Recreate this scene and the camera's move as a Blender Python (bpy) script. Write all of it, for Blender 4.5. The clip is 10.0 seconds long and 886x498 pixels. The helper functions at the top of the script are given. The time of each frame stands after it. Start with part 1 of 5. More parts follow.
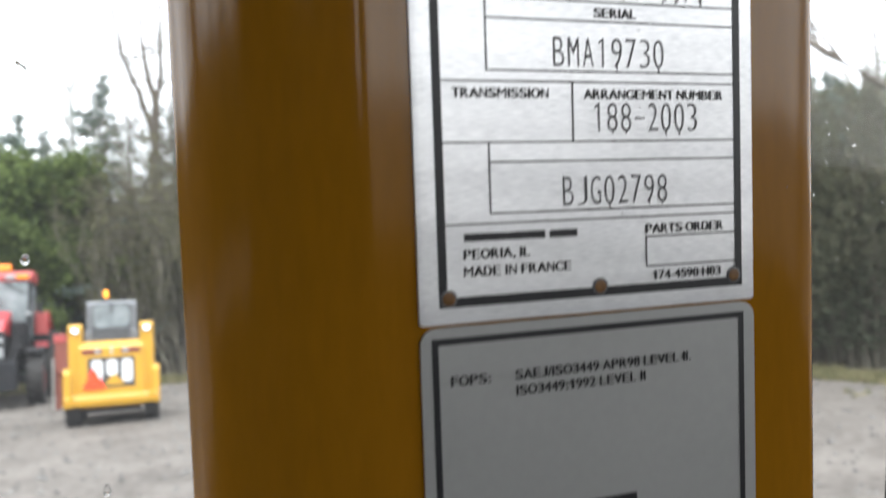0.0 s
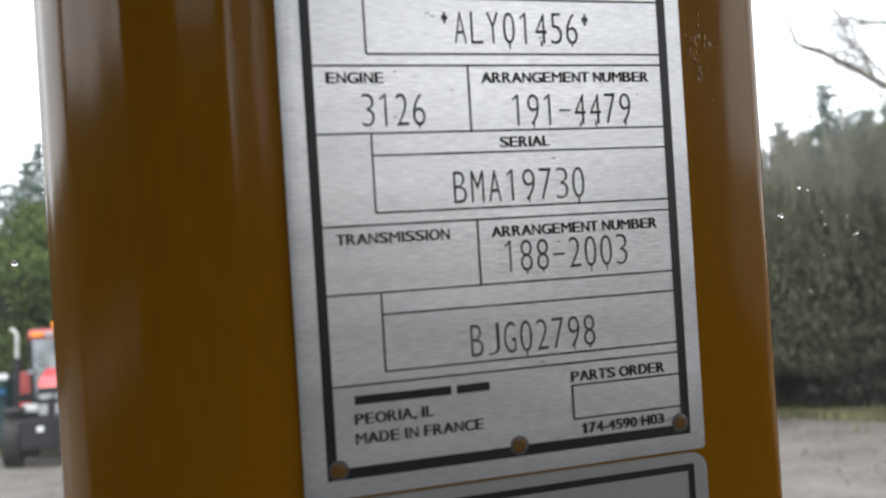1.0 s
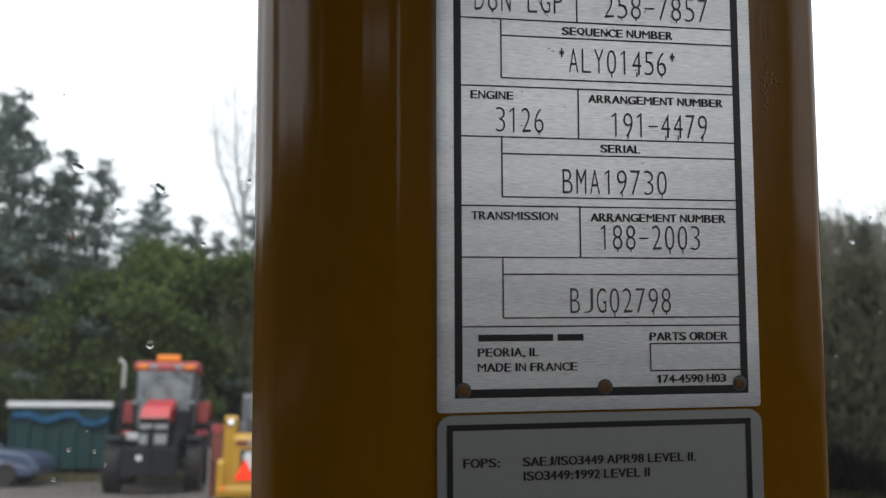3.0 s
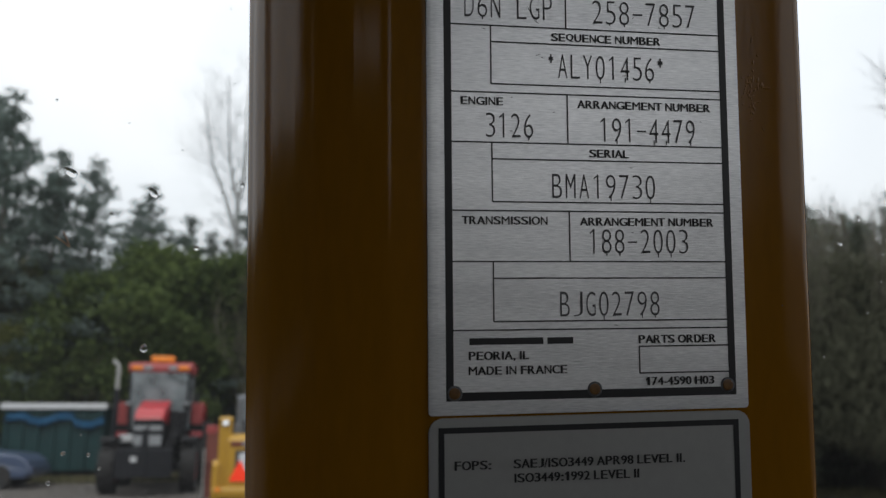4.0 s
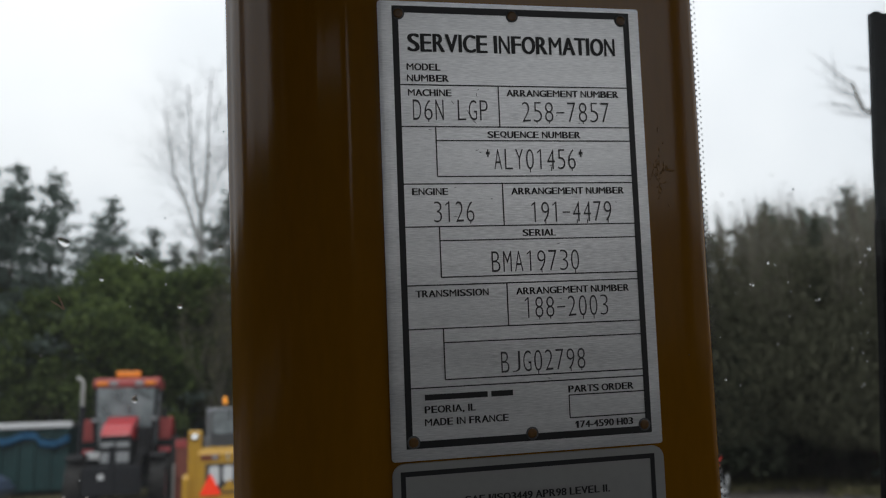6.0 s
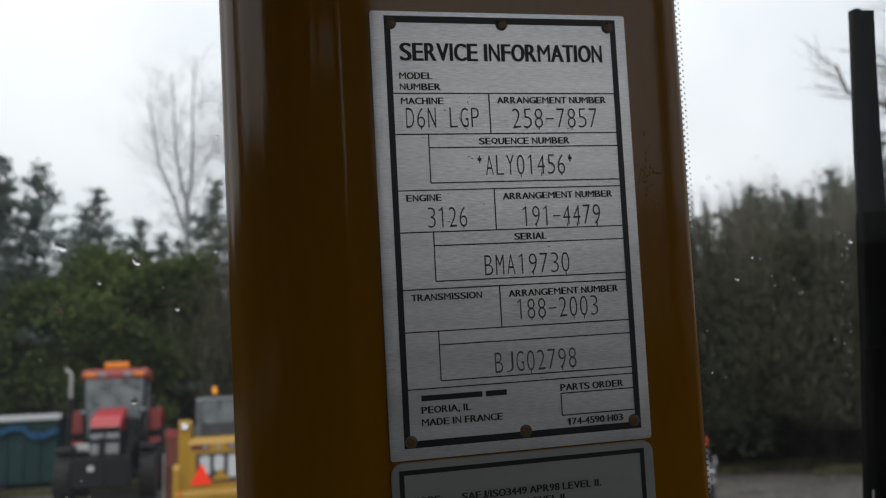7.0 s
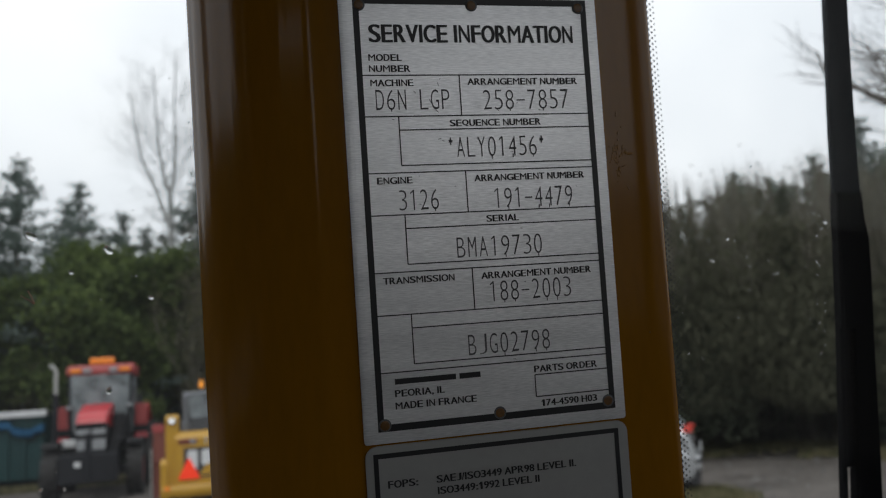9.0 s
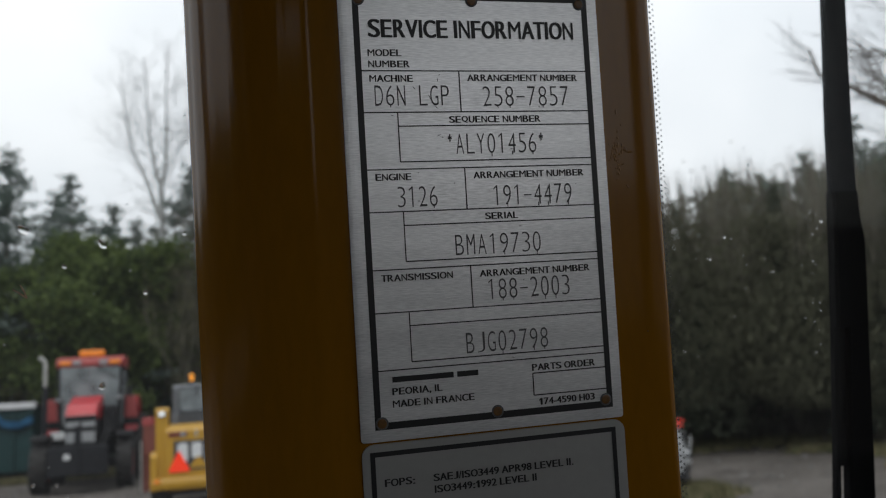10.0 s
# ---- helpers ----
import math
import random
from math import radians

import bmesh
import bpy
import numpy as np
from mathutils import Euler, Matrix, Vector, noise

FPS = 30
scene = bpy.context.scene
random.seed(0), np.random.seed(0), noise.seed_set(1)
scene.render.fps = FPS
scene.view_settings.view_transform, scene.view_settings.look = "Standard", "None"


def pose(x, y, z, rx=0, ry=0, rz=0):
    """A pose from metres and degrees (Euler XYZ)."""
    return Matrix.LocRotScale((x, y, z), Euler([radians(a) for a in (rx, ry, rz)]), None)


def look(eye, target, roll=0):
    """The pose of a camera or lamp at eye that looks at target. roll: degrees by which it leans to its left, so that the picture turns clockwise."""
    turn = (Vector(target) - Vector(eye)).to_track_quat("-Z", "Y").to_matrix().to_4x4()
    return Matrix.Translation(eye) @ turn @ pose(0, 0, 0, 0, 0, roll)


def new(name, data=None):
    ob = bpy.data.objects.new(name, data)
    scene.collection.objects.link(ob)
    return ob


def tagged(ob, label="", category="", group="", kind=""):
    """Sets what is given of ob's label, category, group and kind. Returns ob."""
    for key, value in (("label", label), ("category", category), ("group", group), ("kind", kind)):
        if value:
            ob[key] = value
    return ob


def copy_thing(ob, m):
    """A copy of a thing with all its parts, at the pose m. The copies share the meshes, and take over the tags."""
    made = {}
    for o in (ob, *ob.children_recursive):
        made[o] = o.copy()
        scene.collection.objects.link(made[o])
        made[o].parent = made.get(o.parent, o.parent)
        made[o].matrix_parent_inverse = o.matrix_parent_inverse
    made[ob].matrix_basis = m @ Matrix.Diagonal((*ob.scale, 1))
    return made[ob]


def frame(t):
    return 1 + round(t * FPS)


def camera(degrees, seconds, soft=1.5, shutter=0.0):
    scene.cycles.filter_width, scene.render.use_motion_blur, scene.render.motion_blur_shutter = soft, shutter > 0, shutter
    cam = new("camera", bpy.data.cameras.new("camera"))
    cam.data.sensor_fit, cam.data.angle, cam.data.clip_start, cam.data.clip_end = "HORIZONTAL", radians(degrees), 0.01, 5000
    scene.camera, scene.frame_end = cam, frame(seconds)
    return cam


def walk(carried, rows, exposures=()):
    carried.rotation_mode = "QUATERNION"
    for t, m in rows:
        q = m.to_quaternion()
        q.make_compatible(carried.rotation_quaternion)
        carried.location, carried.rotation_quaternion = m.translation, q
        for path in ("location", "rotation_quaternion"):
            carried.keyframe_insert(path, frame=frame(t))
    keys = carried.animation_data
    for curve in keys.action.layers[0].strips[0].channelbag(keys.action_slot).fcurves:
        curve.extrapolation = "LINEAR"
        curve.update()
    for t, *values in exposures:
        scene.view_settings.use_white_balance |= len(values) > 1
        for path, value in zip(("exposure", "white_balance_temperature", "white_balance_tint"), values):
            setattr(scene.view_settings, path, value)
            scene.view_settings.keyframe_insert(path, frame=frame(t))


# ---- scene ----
# The cab post's face is the frame of reference of the cab's near things: it leans inwards over the seat.
POST = pose(0, 0, 1.70, 8.0, -1.5, 0)

# ---- camera ----
cam = camera(57.7, 10.0, soft=1.15, shutter=0.3)
# a small phone lens focused on the plate: the yard behind the panes is a little soft
cam.data.dof.use_dof, cam.data.dof.focus_distance, cam.data.dof.aperture_fstop = True, 0.215, 20.0
ROWS = [
    (0.0, -0.0489, -0.1430, -0.0492, -18.89, -3.57, 1.97),
    (0.2, -0.0362, -0.1423, -0.0415, -16.74, -1.77, 2.88),
    (0.4, -0.0261, -0.1432, -0.0389, -15.60, -1.22, 2.91),
    (0.5, -0.0243, -0.1434, -0.0379, -15.11, -0.99, 2.97),
    (1.0, -0.0158, -0.1363, -0.0318, -15.08, -0.10, 3.58),
    (1.5, -0.0230, -0.1536, -0.0439, -11.79, 2.17, 0.08),
    (2.0, -0.0233, -0.1664, -0.0480, -9.30, 3.25, 0.52),
    (2.5, -0.0286, -0.1724, -0.0497, -8.43, 4.06, 0.29),
    (3.8, -0.0306, -0.1783, -0.0497, -8.44, 4.15, 0.11),
    (4.0, -0.0296, -0.1780, -0.0489, -8.77, 4.11, 0.43),
    (4.5, -0.0300, -0.1768, -0.0470, -9.07, 4.26, 0.56),
    (5.0, -0.0296, -0.1814, -0.0468, -9.59, 4.21, 0.96),
    (5.5, -0.0301, -0.1992, -0.0404, -10.42, 4.56, 1.61),
    (7.0, -0.0344, -0.2174, -0.0294, -11.84, 3.37, 2.99),
    (7.5, -0.0328, -0.2179, -0.0308, -12.33, 2.87, 3.12),
    (8.0, -0.0320, -0.2189, -0.0303, -12.27, 2.95, 3.63),
    (8.5, -0.0319, -0.2181, -0.0305, -12.52, 2.68, 3.87),
    (9.0, -0.0306, -0.2172, -0.0318, -12.82, 2.65, 3.77),
    (9.5, -0.0307, -0.2160, -0.0324, -12.88, 2.46, 3.60),
    (10.0, -0.0320, -0.2154, -0.0308, -13.42, 2.21, 3.40),
]
EXPOSURES = [(0.0, 1.0), (0.5, 0.80), (1.0, 0.56), (1.5, 0.48), (2.0, 0.30), (2.5, -0.08), (4.0, -0.98), (4.5, -1.12), (5.5, -1.10), (7.0, -1.08), (10.0, -1.06)]
walk(cam, [(t, POST @ pose(x, y, z, 90 + pitch, roll, yaw)) for t, x, y, z, yaw, pitch, roll in ROWS], EXPOSURES)

# ---- world and sun: a bright overcast sky ----
world = bpy.data.worlds.new("overcast")
scene.world = world
world.use_nodes = True
wn, wl = world.node_tree.nodes, world.node_tree.links
back = wn["Background"]
sky = wn.new("ShaderNodeTexSky")
sky.sky_type, sky.sun_disc = "NISHITA", False
sky.sun_elevation, sky.sun_rotation = radians(51), radians(192)
dim = wn.new("ShaderNodeVectorMath")
dim.operation = "SCALE"
dim.inputs["Scale"].default_value = 0.10
wl.new(sky.outputs[0], dim.inputs[0])
wco = wn.new("ShaderNodeTexCoord")
cloud = wn.new("ShaderNodeTexNoise")
cloud.inputs["Scale"].default_value, cloud.inputs["Detail"].default_value = 2.2, 4
wl.new(wco.outputs["Generated"], cloud.inputs["Vector"])
ramp = wn.new("ShaderNodeValToRGB")
ramp.color_ramp.elements[0].position, ramp.color_ramp.elements[0].color = 0.35, (0.90, 0.94, 0.985, 1)
ramp.color_ramp.elements[1].position, ramp.color_ramp.elements[1].color = 0.65, (1.15, 1.165, 1.18, 1)
wl.new(cloud.outputs[0], ramp.inputs[0])
wmix = wn.new("ShaderNodeMixRGB")
wmix.inputs[0].default_value = 0.88
wl.new(dim.outputs[0], wmix.inputs[1])
wl.new(ramp.outputs[0], wmix.inputs[2])
split, lift = wn.new("ShaderNodeSeparateXYZ"), wn.new("ShaderNodeMapRange")
wl.new(wco.outputs["Generated"], split.inputs[0])
wl.new(split.outputs["Z"], lift.inputs[0])
lift.inputs[1].default_value, lift.inputs[2].default_value, lift.inputs[3].default_value, lift.inputs[4].default_value = 0.1, 0.65, 0.80, 1.15
bright = wn.new("ShaderNodeVectorMath")
bright.operation = "SCALE"
wl.new(wmix.outputs[0], bright.inputs[0])
wl.new(lift.outputs[0], bright.inputs["Scale"])
wl.new(bright.outputs[0], back.inputs[0])
back.inputs[1].default_value = 2.2
sun = new("sun", bpy.data.lights.new("sun", "SUN"))
sun.data.energy, sun.data.angle, sun.data.color = 1.5, radians(25), (1.0, 0.97, 0.92)
sun.matrix_world = look((0, 0, 30), (5, 24, 0))


# ---- materials ----
def material(name, color, rough=0.6, metal=0.0, vary=0.15, scale=8.0, fine=60.0, bump=0.15, depth=0.004, coat=0.0, stretch=(1, 1, 1), spec=0.5, random_by=None, second=None):
    """A surface with variation at two scales and a fine relief."""
    m = bpy.data.materials.new(name)
    m.use_nodes = True
    n, l = m.node_tree.nodes, m.node_tree.links
    b = n["Principled BSDF"]
    co = n.new("ShaderNodeTexCoord")
    mp = n.new("ShaderNodeMapping")
    mp.inputs["Scale"].default_value = stretch
    l.new(co.outputs["Object"], mp.inputs[0])
    big, small = n.new("ShaderNodeTexNoise"), n.new("ShaderNodeTexNoise")
    for t, s, d in ((big, scale, 3), (small, fine, 4)):
        t.inputs["Scale"].default_value, t.inputs["Detail"].default_value = s, d
        l.new(mp.outputs[0], t.inputs["Vector"])
    add = n.new("ShaderNodeMath")
    add.operation = "ADD"
    l.new(big.outputs[0], add.inputs[0])
    l.new(small.outputs[0], add.inputs[1])
    src = add.outputs[0]
    if random_by:
        info = n.new("ShaderNodeObjectInfo" if random_by == "object" else "ShaderNodeNewGeometry")
        more = n.new("ShaderNodeMath")
        more.operation = "MULTIPLY_ADD"
        l.new(info.outputs["Random" if random_by == "object" else "Random Per Island"], more.inputs[0])
        more.inputs[1].default_value = 1.2
        l.new(src, more.inputs[2])
        off = n.new("ShaderNodeMath")
        off.operation = "SUBTRACT"
        off.inputs[1].default_value = 0.6
        l.new(more.outputs[0], off.inputs[0])
        src = off.outputs[0]
    rng = n.new("ShaderNodeMapRange")
    rng.inputs[1].default_value, rng.inputs[2].default_value = 0.55, 1.45
    l.new(src, rng.inputs[0])
    mix = n.new("ShaderNodeMixRGB")
    lo = tuple(c * (1 - vary) for c in color)
    hi = second or tuple(min(1, c * (1 + vary)) for c in color)
    mix.inputs[1].default_value, mix.inputs[2].default_value = (*lo, 1), (*hi, 1)
    l.new(rng.outputs[0], mix.inputs[0])
    l.new(mix.outputs[0], b.inputs["Base Color"])
    rr = n.new("ShaderNodeMapRange")
    rr.inputs[3].default_value, rr.inputs[4].default_value = max(0.02, rough * 0.85), min(1, rough * 1.15)
    l.new(big.outputs[0], rr.inputs[0])
    l.new(rr.outputs[0], b.inputs["Roughness"])
    b.inputs["Metallic"].default_value = metal
    b.inputs["Specular IOR Level"].default_value = spec
    b.inputs["Coat Weight"].default_value = coat
    b.inputs["Coat Roughness"].default_value = 0.08
    if bump:
        bp = n.new("ShaderNodeBump")
        bp.inputs["Strength"].default_value, bp.inputs["Distance"].default_value = bump, depth
        l.new(small.outputs[0], bp.inputs["Height"])
        l.new(bp.outputs[0], b.inputs["Normal"])
    return m


def glass_material(name, tint=(1, 1, 1), gloss=0.02, haze=0.0, painted_sky=False):
    """A pane: clear, with the gloss of glass; tinted ones get a pale sky reflection painted in."""
    m = bpy.data.materials.new(name)
    m.use_nodes = True
    n, l = m.node_tree.nodes, m.node_tree.links
    n.remove(n["Principled BSDF"])
    clear, shine, mixer, face = n.new("ShaderNodeBsdfTransparent"), n.new("ShaderNodeBsdfGlossy"), n.new("ShaderNodeMixShader"), n.new("ShaderNodeLayerWeight")
    fall, fres = n.new("ShaderNodeMath"), n.new("ShaderNodeMath")
    fall.operation, fall.inputs[1].default_value = "POWER", 5.0
    fres.operation, fres.inputs[1].default_value, fres.inputs[2].default_value = "MULTIPLY_ADD", 0.4, 0.004
    l.new(face.outputs["Facing"], fall.inputs[0])
    l.new(fall.outputs[0], fres.inputs[0])
    clear.inputs[0].default_value = (*tint, 1)
    shine.inputs["Roughness"].default_value = gloss
    l.new(fres.outputs[0], mixer.inputs[0])
    l.new(clear.outputs[0], mixer.inputs[1])
    l.new(shine.outputs[0], mixer.inputs[2])
    out = mixer.outputs[0]
    if haze:
        soft, add = n.new("ShaderNodeBsdfDiffuse" if painted_sky else "ShaderNodeBsdfTranslucent"), n.new("ShaderNodeMixShader")
        spots = n.new("ShaderNodeTexNoise")
        spots.inputs["Scale"].default_value = 2.5
        co, k = n.new("ShaderNodeTexCoord"), n.new("ShaderNodeMath")
        l.new(co.outputs["Object"], spots.inputs["Vector"])
        k.operation = "MULTIPLY"
        k.inputs[1].default_value = haze * 2
        l.new(spots.outputs[0], k.inputs[0])
        # the diffuse grey-blue stands in for sky reflected in vehicle windows
        soft.inputs[0].default_value = (0.50, 0.55, 0.57, 1) if painted_sky else (0.8, 0.82, 0.85, 1)
        l.new(k.outputs[0], add.inputs[0])
        l.new(out, add.inputs[1])
        l.new(soft.outputs[0], add.inputs[2])
        out = add.outputs[0]
    l.new(out, n["Material Output"].inputs[0])
    return m


def water_material(name):
    m = bpy.data.materials.new(name)
    m.use_nodes = True
    b = m.node_tree.nodes["Principled BSDF"]
    b.inputs["Transmission Weight"].default_value, b.inputs["Roughness"].default_value, b.inputs["IOR"].default_value = 1.0, 0.0, 1.33
    return m


def lamp_material(name, color, strength):
    m = bpy.data.materials.new(name)
    m.use_nodes = True
    b = m.node_tree.nodes["Principled BSDF"]
    b.inputs["Base Color"].default_value = (*color, 1)
    b.inputs["Roughness"].default_value = 0.25
    b.inputs["Emission Color"].default_value, b.inputs["Emission Strength"].default_value = (*color, 1), strength
    return m


POST_PAINT = material("post_paint", (0.243, 0.103, 0.0050), 0.130, vary=0.10, scale=10, fine=420, bump=0.05, depth=0.0005, coat=0.0, stretch=(1, 1, 0.25), spec=0.32)
ALUMINIUM = material("brushed_aluminium", (0.765, 0.775, 0.79), 0.34, metal=0.70, vary=0.32, scale=60, fine=2600, bump=0.42, depth=0.0001, stretch=(0.14, 1, 1.4))
LABEL_GREY = material("label_grey", (0.36, 0.36, 0.348), 0.46, metal=0.25, vary=0.05, scale=25, fine=500, bump=0.04, depth=0.0002)
INK = material("black_ink", (0.012, 0.012, 0.014), 0.45, vary=0.2, scale=60, fine=900, bump=0)
ETCH = material("etched_mark", (0.10, 0.10, 0.105), 0.6, vary=0.5, scale=120, fine=1500, bump=0)
# post paint darkened for the shade inside the plate's holes; also for paint chips
HOLE_CHIP = material("hole_and_chip_amber", (0.14, 0.062, 0.010), 0.4, vary=0.35, scale=300, fine=1200, bump=0.1, depth=0.0002)
TWIG_RED = material("reddish_twig", (0.62, 0.40, 0.27), 0.7, vary=0.3, scale=200, fine=900, bump=0)
RUBBER = material("black_rubber", (0.010, 0.010, 0.011), 0.65, spec=0.2, vary=0.3, scale=12, fine=200, bump=0.1, depth=0.001)
WIPER_BLACK = material("wiper_black_rubber", (0.0035, 0.0038, 0.0045), 0.7, spec=0.06, vary=0.3, scale=30, fine=300, bump=0.1, depth=0.0006)
WIPER_GREY = material("wiper_grey_plastic", (0.0045, 0.009, 0.013), 0.5, spec=0.15, vary=0.2, scale=14, fine=200, bump=0.05, depth=0.0006)
CAB_TRIM = material("cab_trim", (0.022, 0.022, 0.023), 0.7, vary=0.2, scale=6, fine=140, bump=0.15, depth=0.001)
PANE = glass_material("pane", (0.97, 0.98, 0.98), 0.05, 0.005)
WET_PANE = glass_material("wet_pane", (0.97, 0.98, 0.98), 0.05, 0.012)
# vehicle glass: its pale diffuse share is painted sky reflection
TINTED = glass_material("tinted_pane", (0.50, 0.56, 0.57), 0.03, 0.33, True)
WATER = water_material("water")
FRIT = material("frit", (0.01, 0.01, 0.01), 0.4, vary=0.1, bump=0)

YELLOW = material("machine_yellow", (0.44, 0.240, 0.016), 0.35, vary=0.10, scale=3, fine=40, bump=0.05, depth=0.002, coat=0.2)
RED = material("tractor_red", (0.42, 0.017, 0.024), 0.38, vary=0.14, scale=3, fine=40, bump=0.05, depth=0.002, coat=0.2)
PALE_RED = material("weathered_red", (0.31, 0.048, 0.045), 0.5, vary=0.16, scale=4, fine=50, bump=0.05, depth=0.002)
IRON = material("dark_iron", (0.014, 0.015, 0.017), 0.6, metal=0.2, vary=0.3, scale=5, fine=50, bump=0.15, depth=0.004, spec=0.25)
GREY_IRON = material("grey_cast_iron", (0.016, 0.017, 0.020), 0.65, metal=0.1, vary=0.3, scale=5, fine=45, bump=0.2, depth=0.004, spec=0.2)
TYRE = material("tyre", (0.014, 0.014, 0.016), 0.8, vary=0.4, scale=6, fine=60, bump=0.3, depth=0.006, second=(0.032, 0.030, 0.028))
CAB_GREY = material("cab_grey", (0.12, 0.125, 0.135), 0.5, vary=0.15, scale=5, fine=60, bump=0.05)
WHITE = material("white_paint", (0.60, 0.61, 0.62), 0.4, vary=0.08, scale=4, fine=60, bump=0.03, depth=0.002)
STEEL = material("galvanised_steel", (0.42, 0.42, 0.40), 0.45, metal=0.6, vary=0.2, scale=8, fine=80, bump=0.1, depth=0.002)
AMBER = lamp_material("amber_lens", (0.80, 0.24, 0.02), 0.10)
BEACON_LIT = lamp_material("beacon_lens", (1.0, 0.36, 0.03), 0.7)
HEADLAMP = lamp_material("lamp_glass", (0.27, 0.28, 0.29), 0.01)
# the triangle is no lamp: emission is added to its orange to brighten it
SMV = lamp_material("fluorescent_orange", (0.90, 0.045, 0.012), 0.50)
STRIP_RED = material("dark_tail_strip", (0.15, 0.03, 0.02), 0.3, vary=0.15, scale=10, bump=0)
WORK_LAMP = lamp_material("lit_work_lamp", (0.85, 0.87, 0.9), 0.9)
TAIL_RED = material("tail_lens", (0.55, 0.04, 0.025), 0.25, vary=0.1, scale=10, bump=0)
PANEL_BLACK = material("panel_black", (0.03, 0.03, 0.032), 0.5, vary=0.2, scale=5, bump=0.05)
TARP_BLUE = material("blue_tarp", (0.045, 0.21, 0.42), 0.5, vary=0.25, scale=5, fine=30, bump=0.3, depth=0.01)
BIN_GREEN = material("container_green", (0.007, 0.044, 0.045), 0.55, vary=0.25, scale=2, fine=25, bump=0.15, depth=0.006)
CAR_BLUE = material("car_blue", (0.06, 0.085, 0.15), 0.3, vary=0.1, scale=3, bump=0, coat=0.5)
CAR_SILVER = material("car_silver", (0.36, 0.37, 0.38), 0.3, metal=0.4, vary=0.06, scale=3, bump=0, coat=0.5)
RUST = material("rusty_red", (0.17, 0.045, 0.03), 0.75, vary=0.35, scale=5, fine=40, bump=0.2, depth=0.004)
GRAVEL = material("gravel", (0.063, 0.054, 0.047), 0.9, vary=0.30, scale=0.9, fine=7.0, bump=0.9, depth=0.03, spec=0.2, second=(0.162, 0.146, 0.134))
STONE = material("stone", (0.11, 0.105, 0.10), 0.85, vary=0.35, scale=9, fine=50, bump=0.3, random_by="island")
GRASS = material("grass", (0.085, 0.10, 0.03), 0.8, vary=0.35, scale=1.0, fine=9, bump=0, random_by="island", second=(0.19, 0.16, 0.085))
BARK = material("bark", (0.10, 0.085, 0.07), 0.9, vary=0.35, scale=3, fine=25, bump=0.5, depth=0.02, stretch=(1, 1, 0.3))
BARK_PALE = material("pale_bark", (0.42, 0.43, 0.43), 0.9, vary=0.25, scale=3, fine=25, bump=0.4, depth=0.02, stretch=(1, 1, 0.3))
TWIG = material("twig", (0.115, 0.104, 0.08), 0.9, vary=0.4, scale=2, fine=20, bump=0, random_by="island", second=(0.195, 0.18, 0.138))
# paler and bluer than real needles: mist is put into the colour
NEEDLE = material("needles", (0.130, 0.168, 0.146), 0.75, vary=0.35, scale=0.8, fine=8, bump=0, random_by="island", second=(0.225, 0.285, 0.252), spec=0.25)
LEAF = material("leaves", (0.066, 0.108, 0.030), 0.65, vary=0.4, scale=0.6, fine=7, bump=0, random_by="island", second=(0.15, 0.20, 0.058), spec=0.3)
LEAF_OLIVE = material("olive_leaves", (0.095, 0.105, 0.05), 0.75, vary=0.4, scale=0.6, fine=7, bump=0, random_by="island", second=(0.18, 0.175, 0.095), spec=0.2)
LEAF_YELLOW = material("yellow_green_leaves", (0.11, 0.135, 0.03), 0.65, vary=0.4, scale=0.6, fine=7, bump=0, random_by="island", second=(0.18, 0.19, 0.05), spec=0.3)
BRUSH = material("grey_brush", (0.092, 0.096, 0.061), 0.9, vary=0.15, scale=0.35, fine=1.2, bump=0, stretch=(1, 1, 0.4), random_by="island", second=(0.120, 0.122, 0.083), spec=0.1)
DARK_BOUGH = material("dark_boughs", (0.062, 0.074, 0.049), 0.85, vary=0.15, scale=0.35, fine=1.2, bump=0, random_by="island", second=(0.086, 0.099, 0.068), spec=0.1)

def leafy(m, share=0.52):
    """Leaves let some of the light through."""
    n, l = m.node_tree.nodes, m.node_tree.links
    b = n["Principled BSDF"]
    thru, mixer = n.new("ShaderNodeBsdfTranslucent"), n.new("ShaderNodeMixShader")
    l.new(b.inputs["Base Color"].links[0].from_socket, thru.inputs[0])
    mixer.inputs[0].default_value = share
    l.new(b.outputs[0], mixer.inputs[1])
    l.new(thru.outputs[0], mixer.inputs[2])
    l.new(mixer.outputs[0], n["Material Output"].inputs[0])


FAR_LEAF = material("far_leaves", (0.085, 0.11, 0.068), 0.85, vary=0.35, scale=0.3, fine=3, bump=0, random_by="island", spec=0.1)
for m in (NEEDLE, LEAF, LEAF_OLIVE, LEAF_YELLOW, FAR_LEAF):
    leafy(m)
for m in (BRUSH, DARK_BOUGH):
    leafy(m, 0.3)


# ---- mesh tools ----
def link(name, bm, mat, parent=None, label="", smooth=False):
    me = bpy.data.meshes.new(name)
    bm.normal_update()
    bm.to_mesh(me)
    bm.free()
    me.materials.append(mat)
    if smooth:
        me.shade_smooth()
    ob = new(name, me)
    if parent is not None:
        ob.parent = parent
    if label:
        tagged(ob, label)
    return ob


def part(name, bm, mat, parent, label="", smooth=False):
    return link(name, bm, mat, parent, label, smooth)


def thing(name, m, label, category, group="", kind=""):
    e = new(name)
    e.empty_display_size = 0.1
    e.matrix_world = m
    return tagged(e, label, category, group, kind)


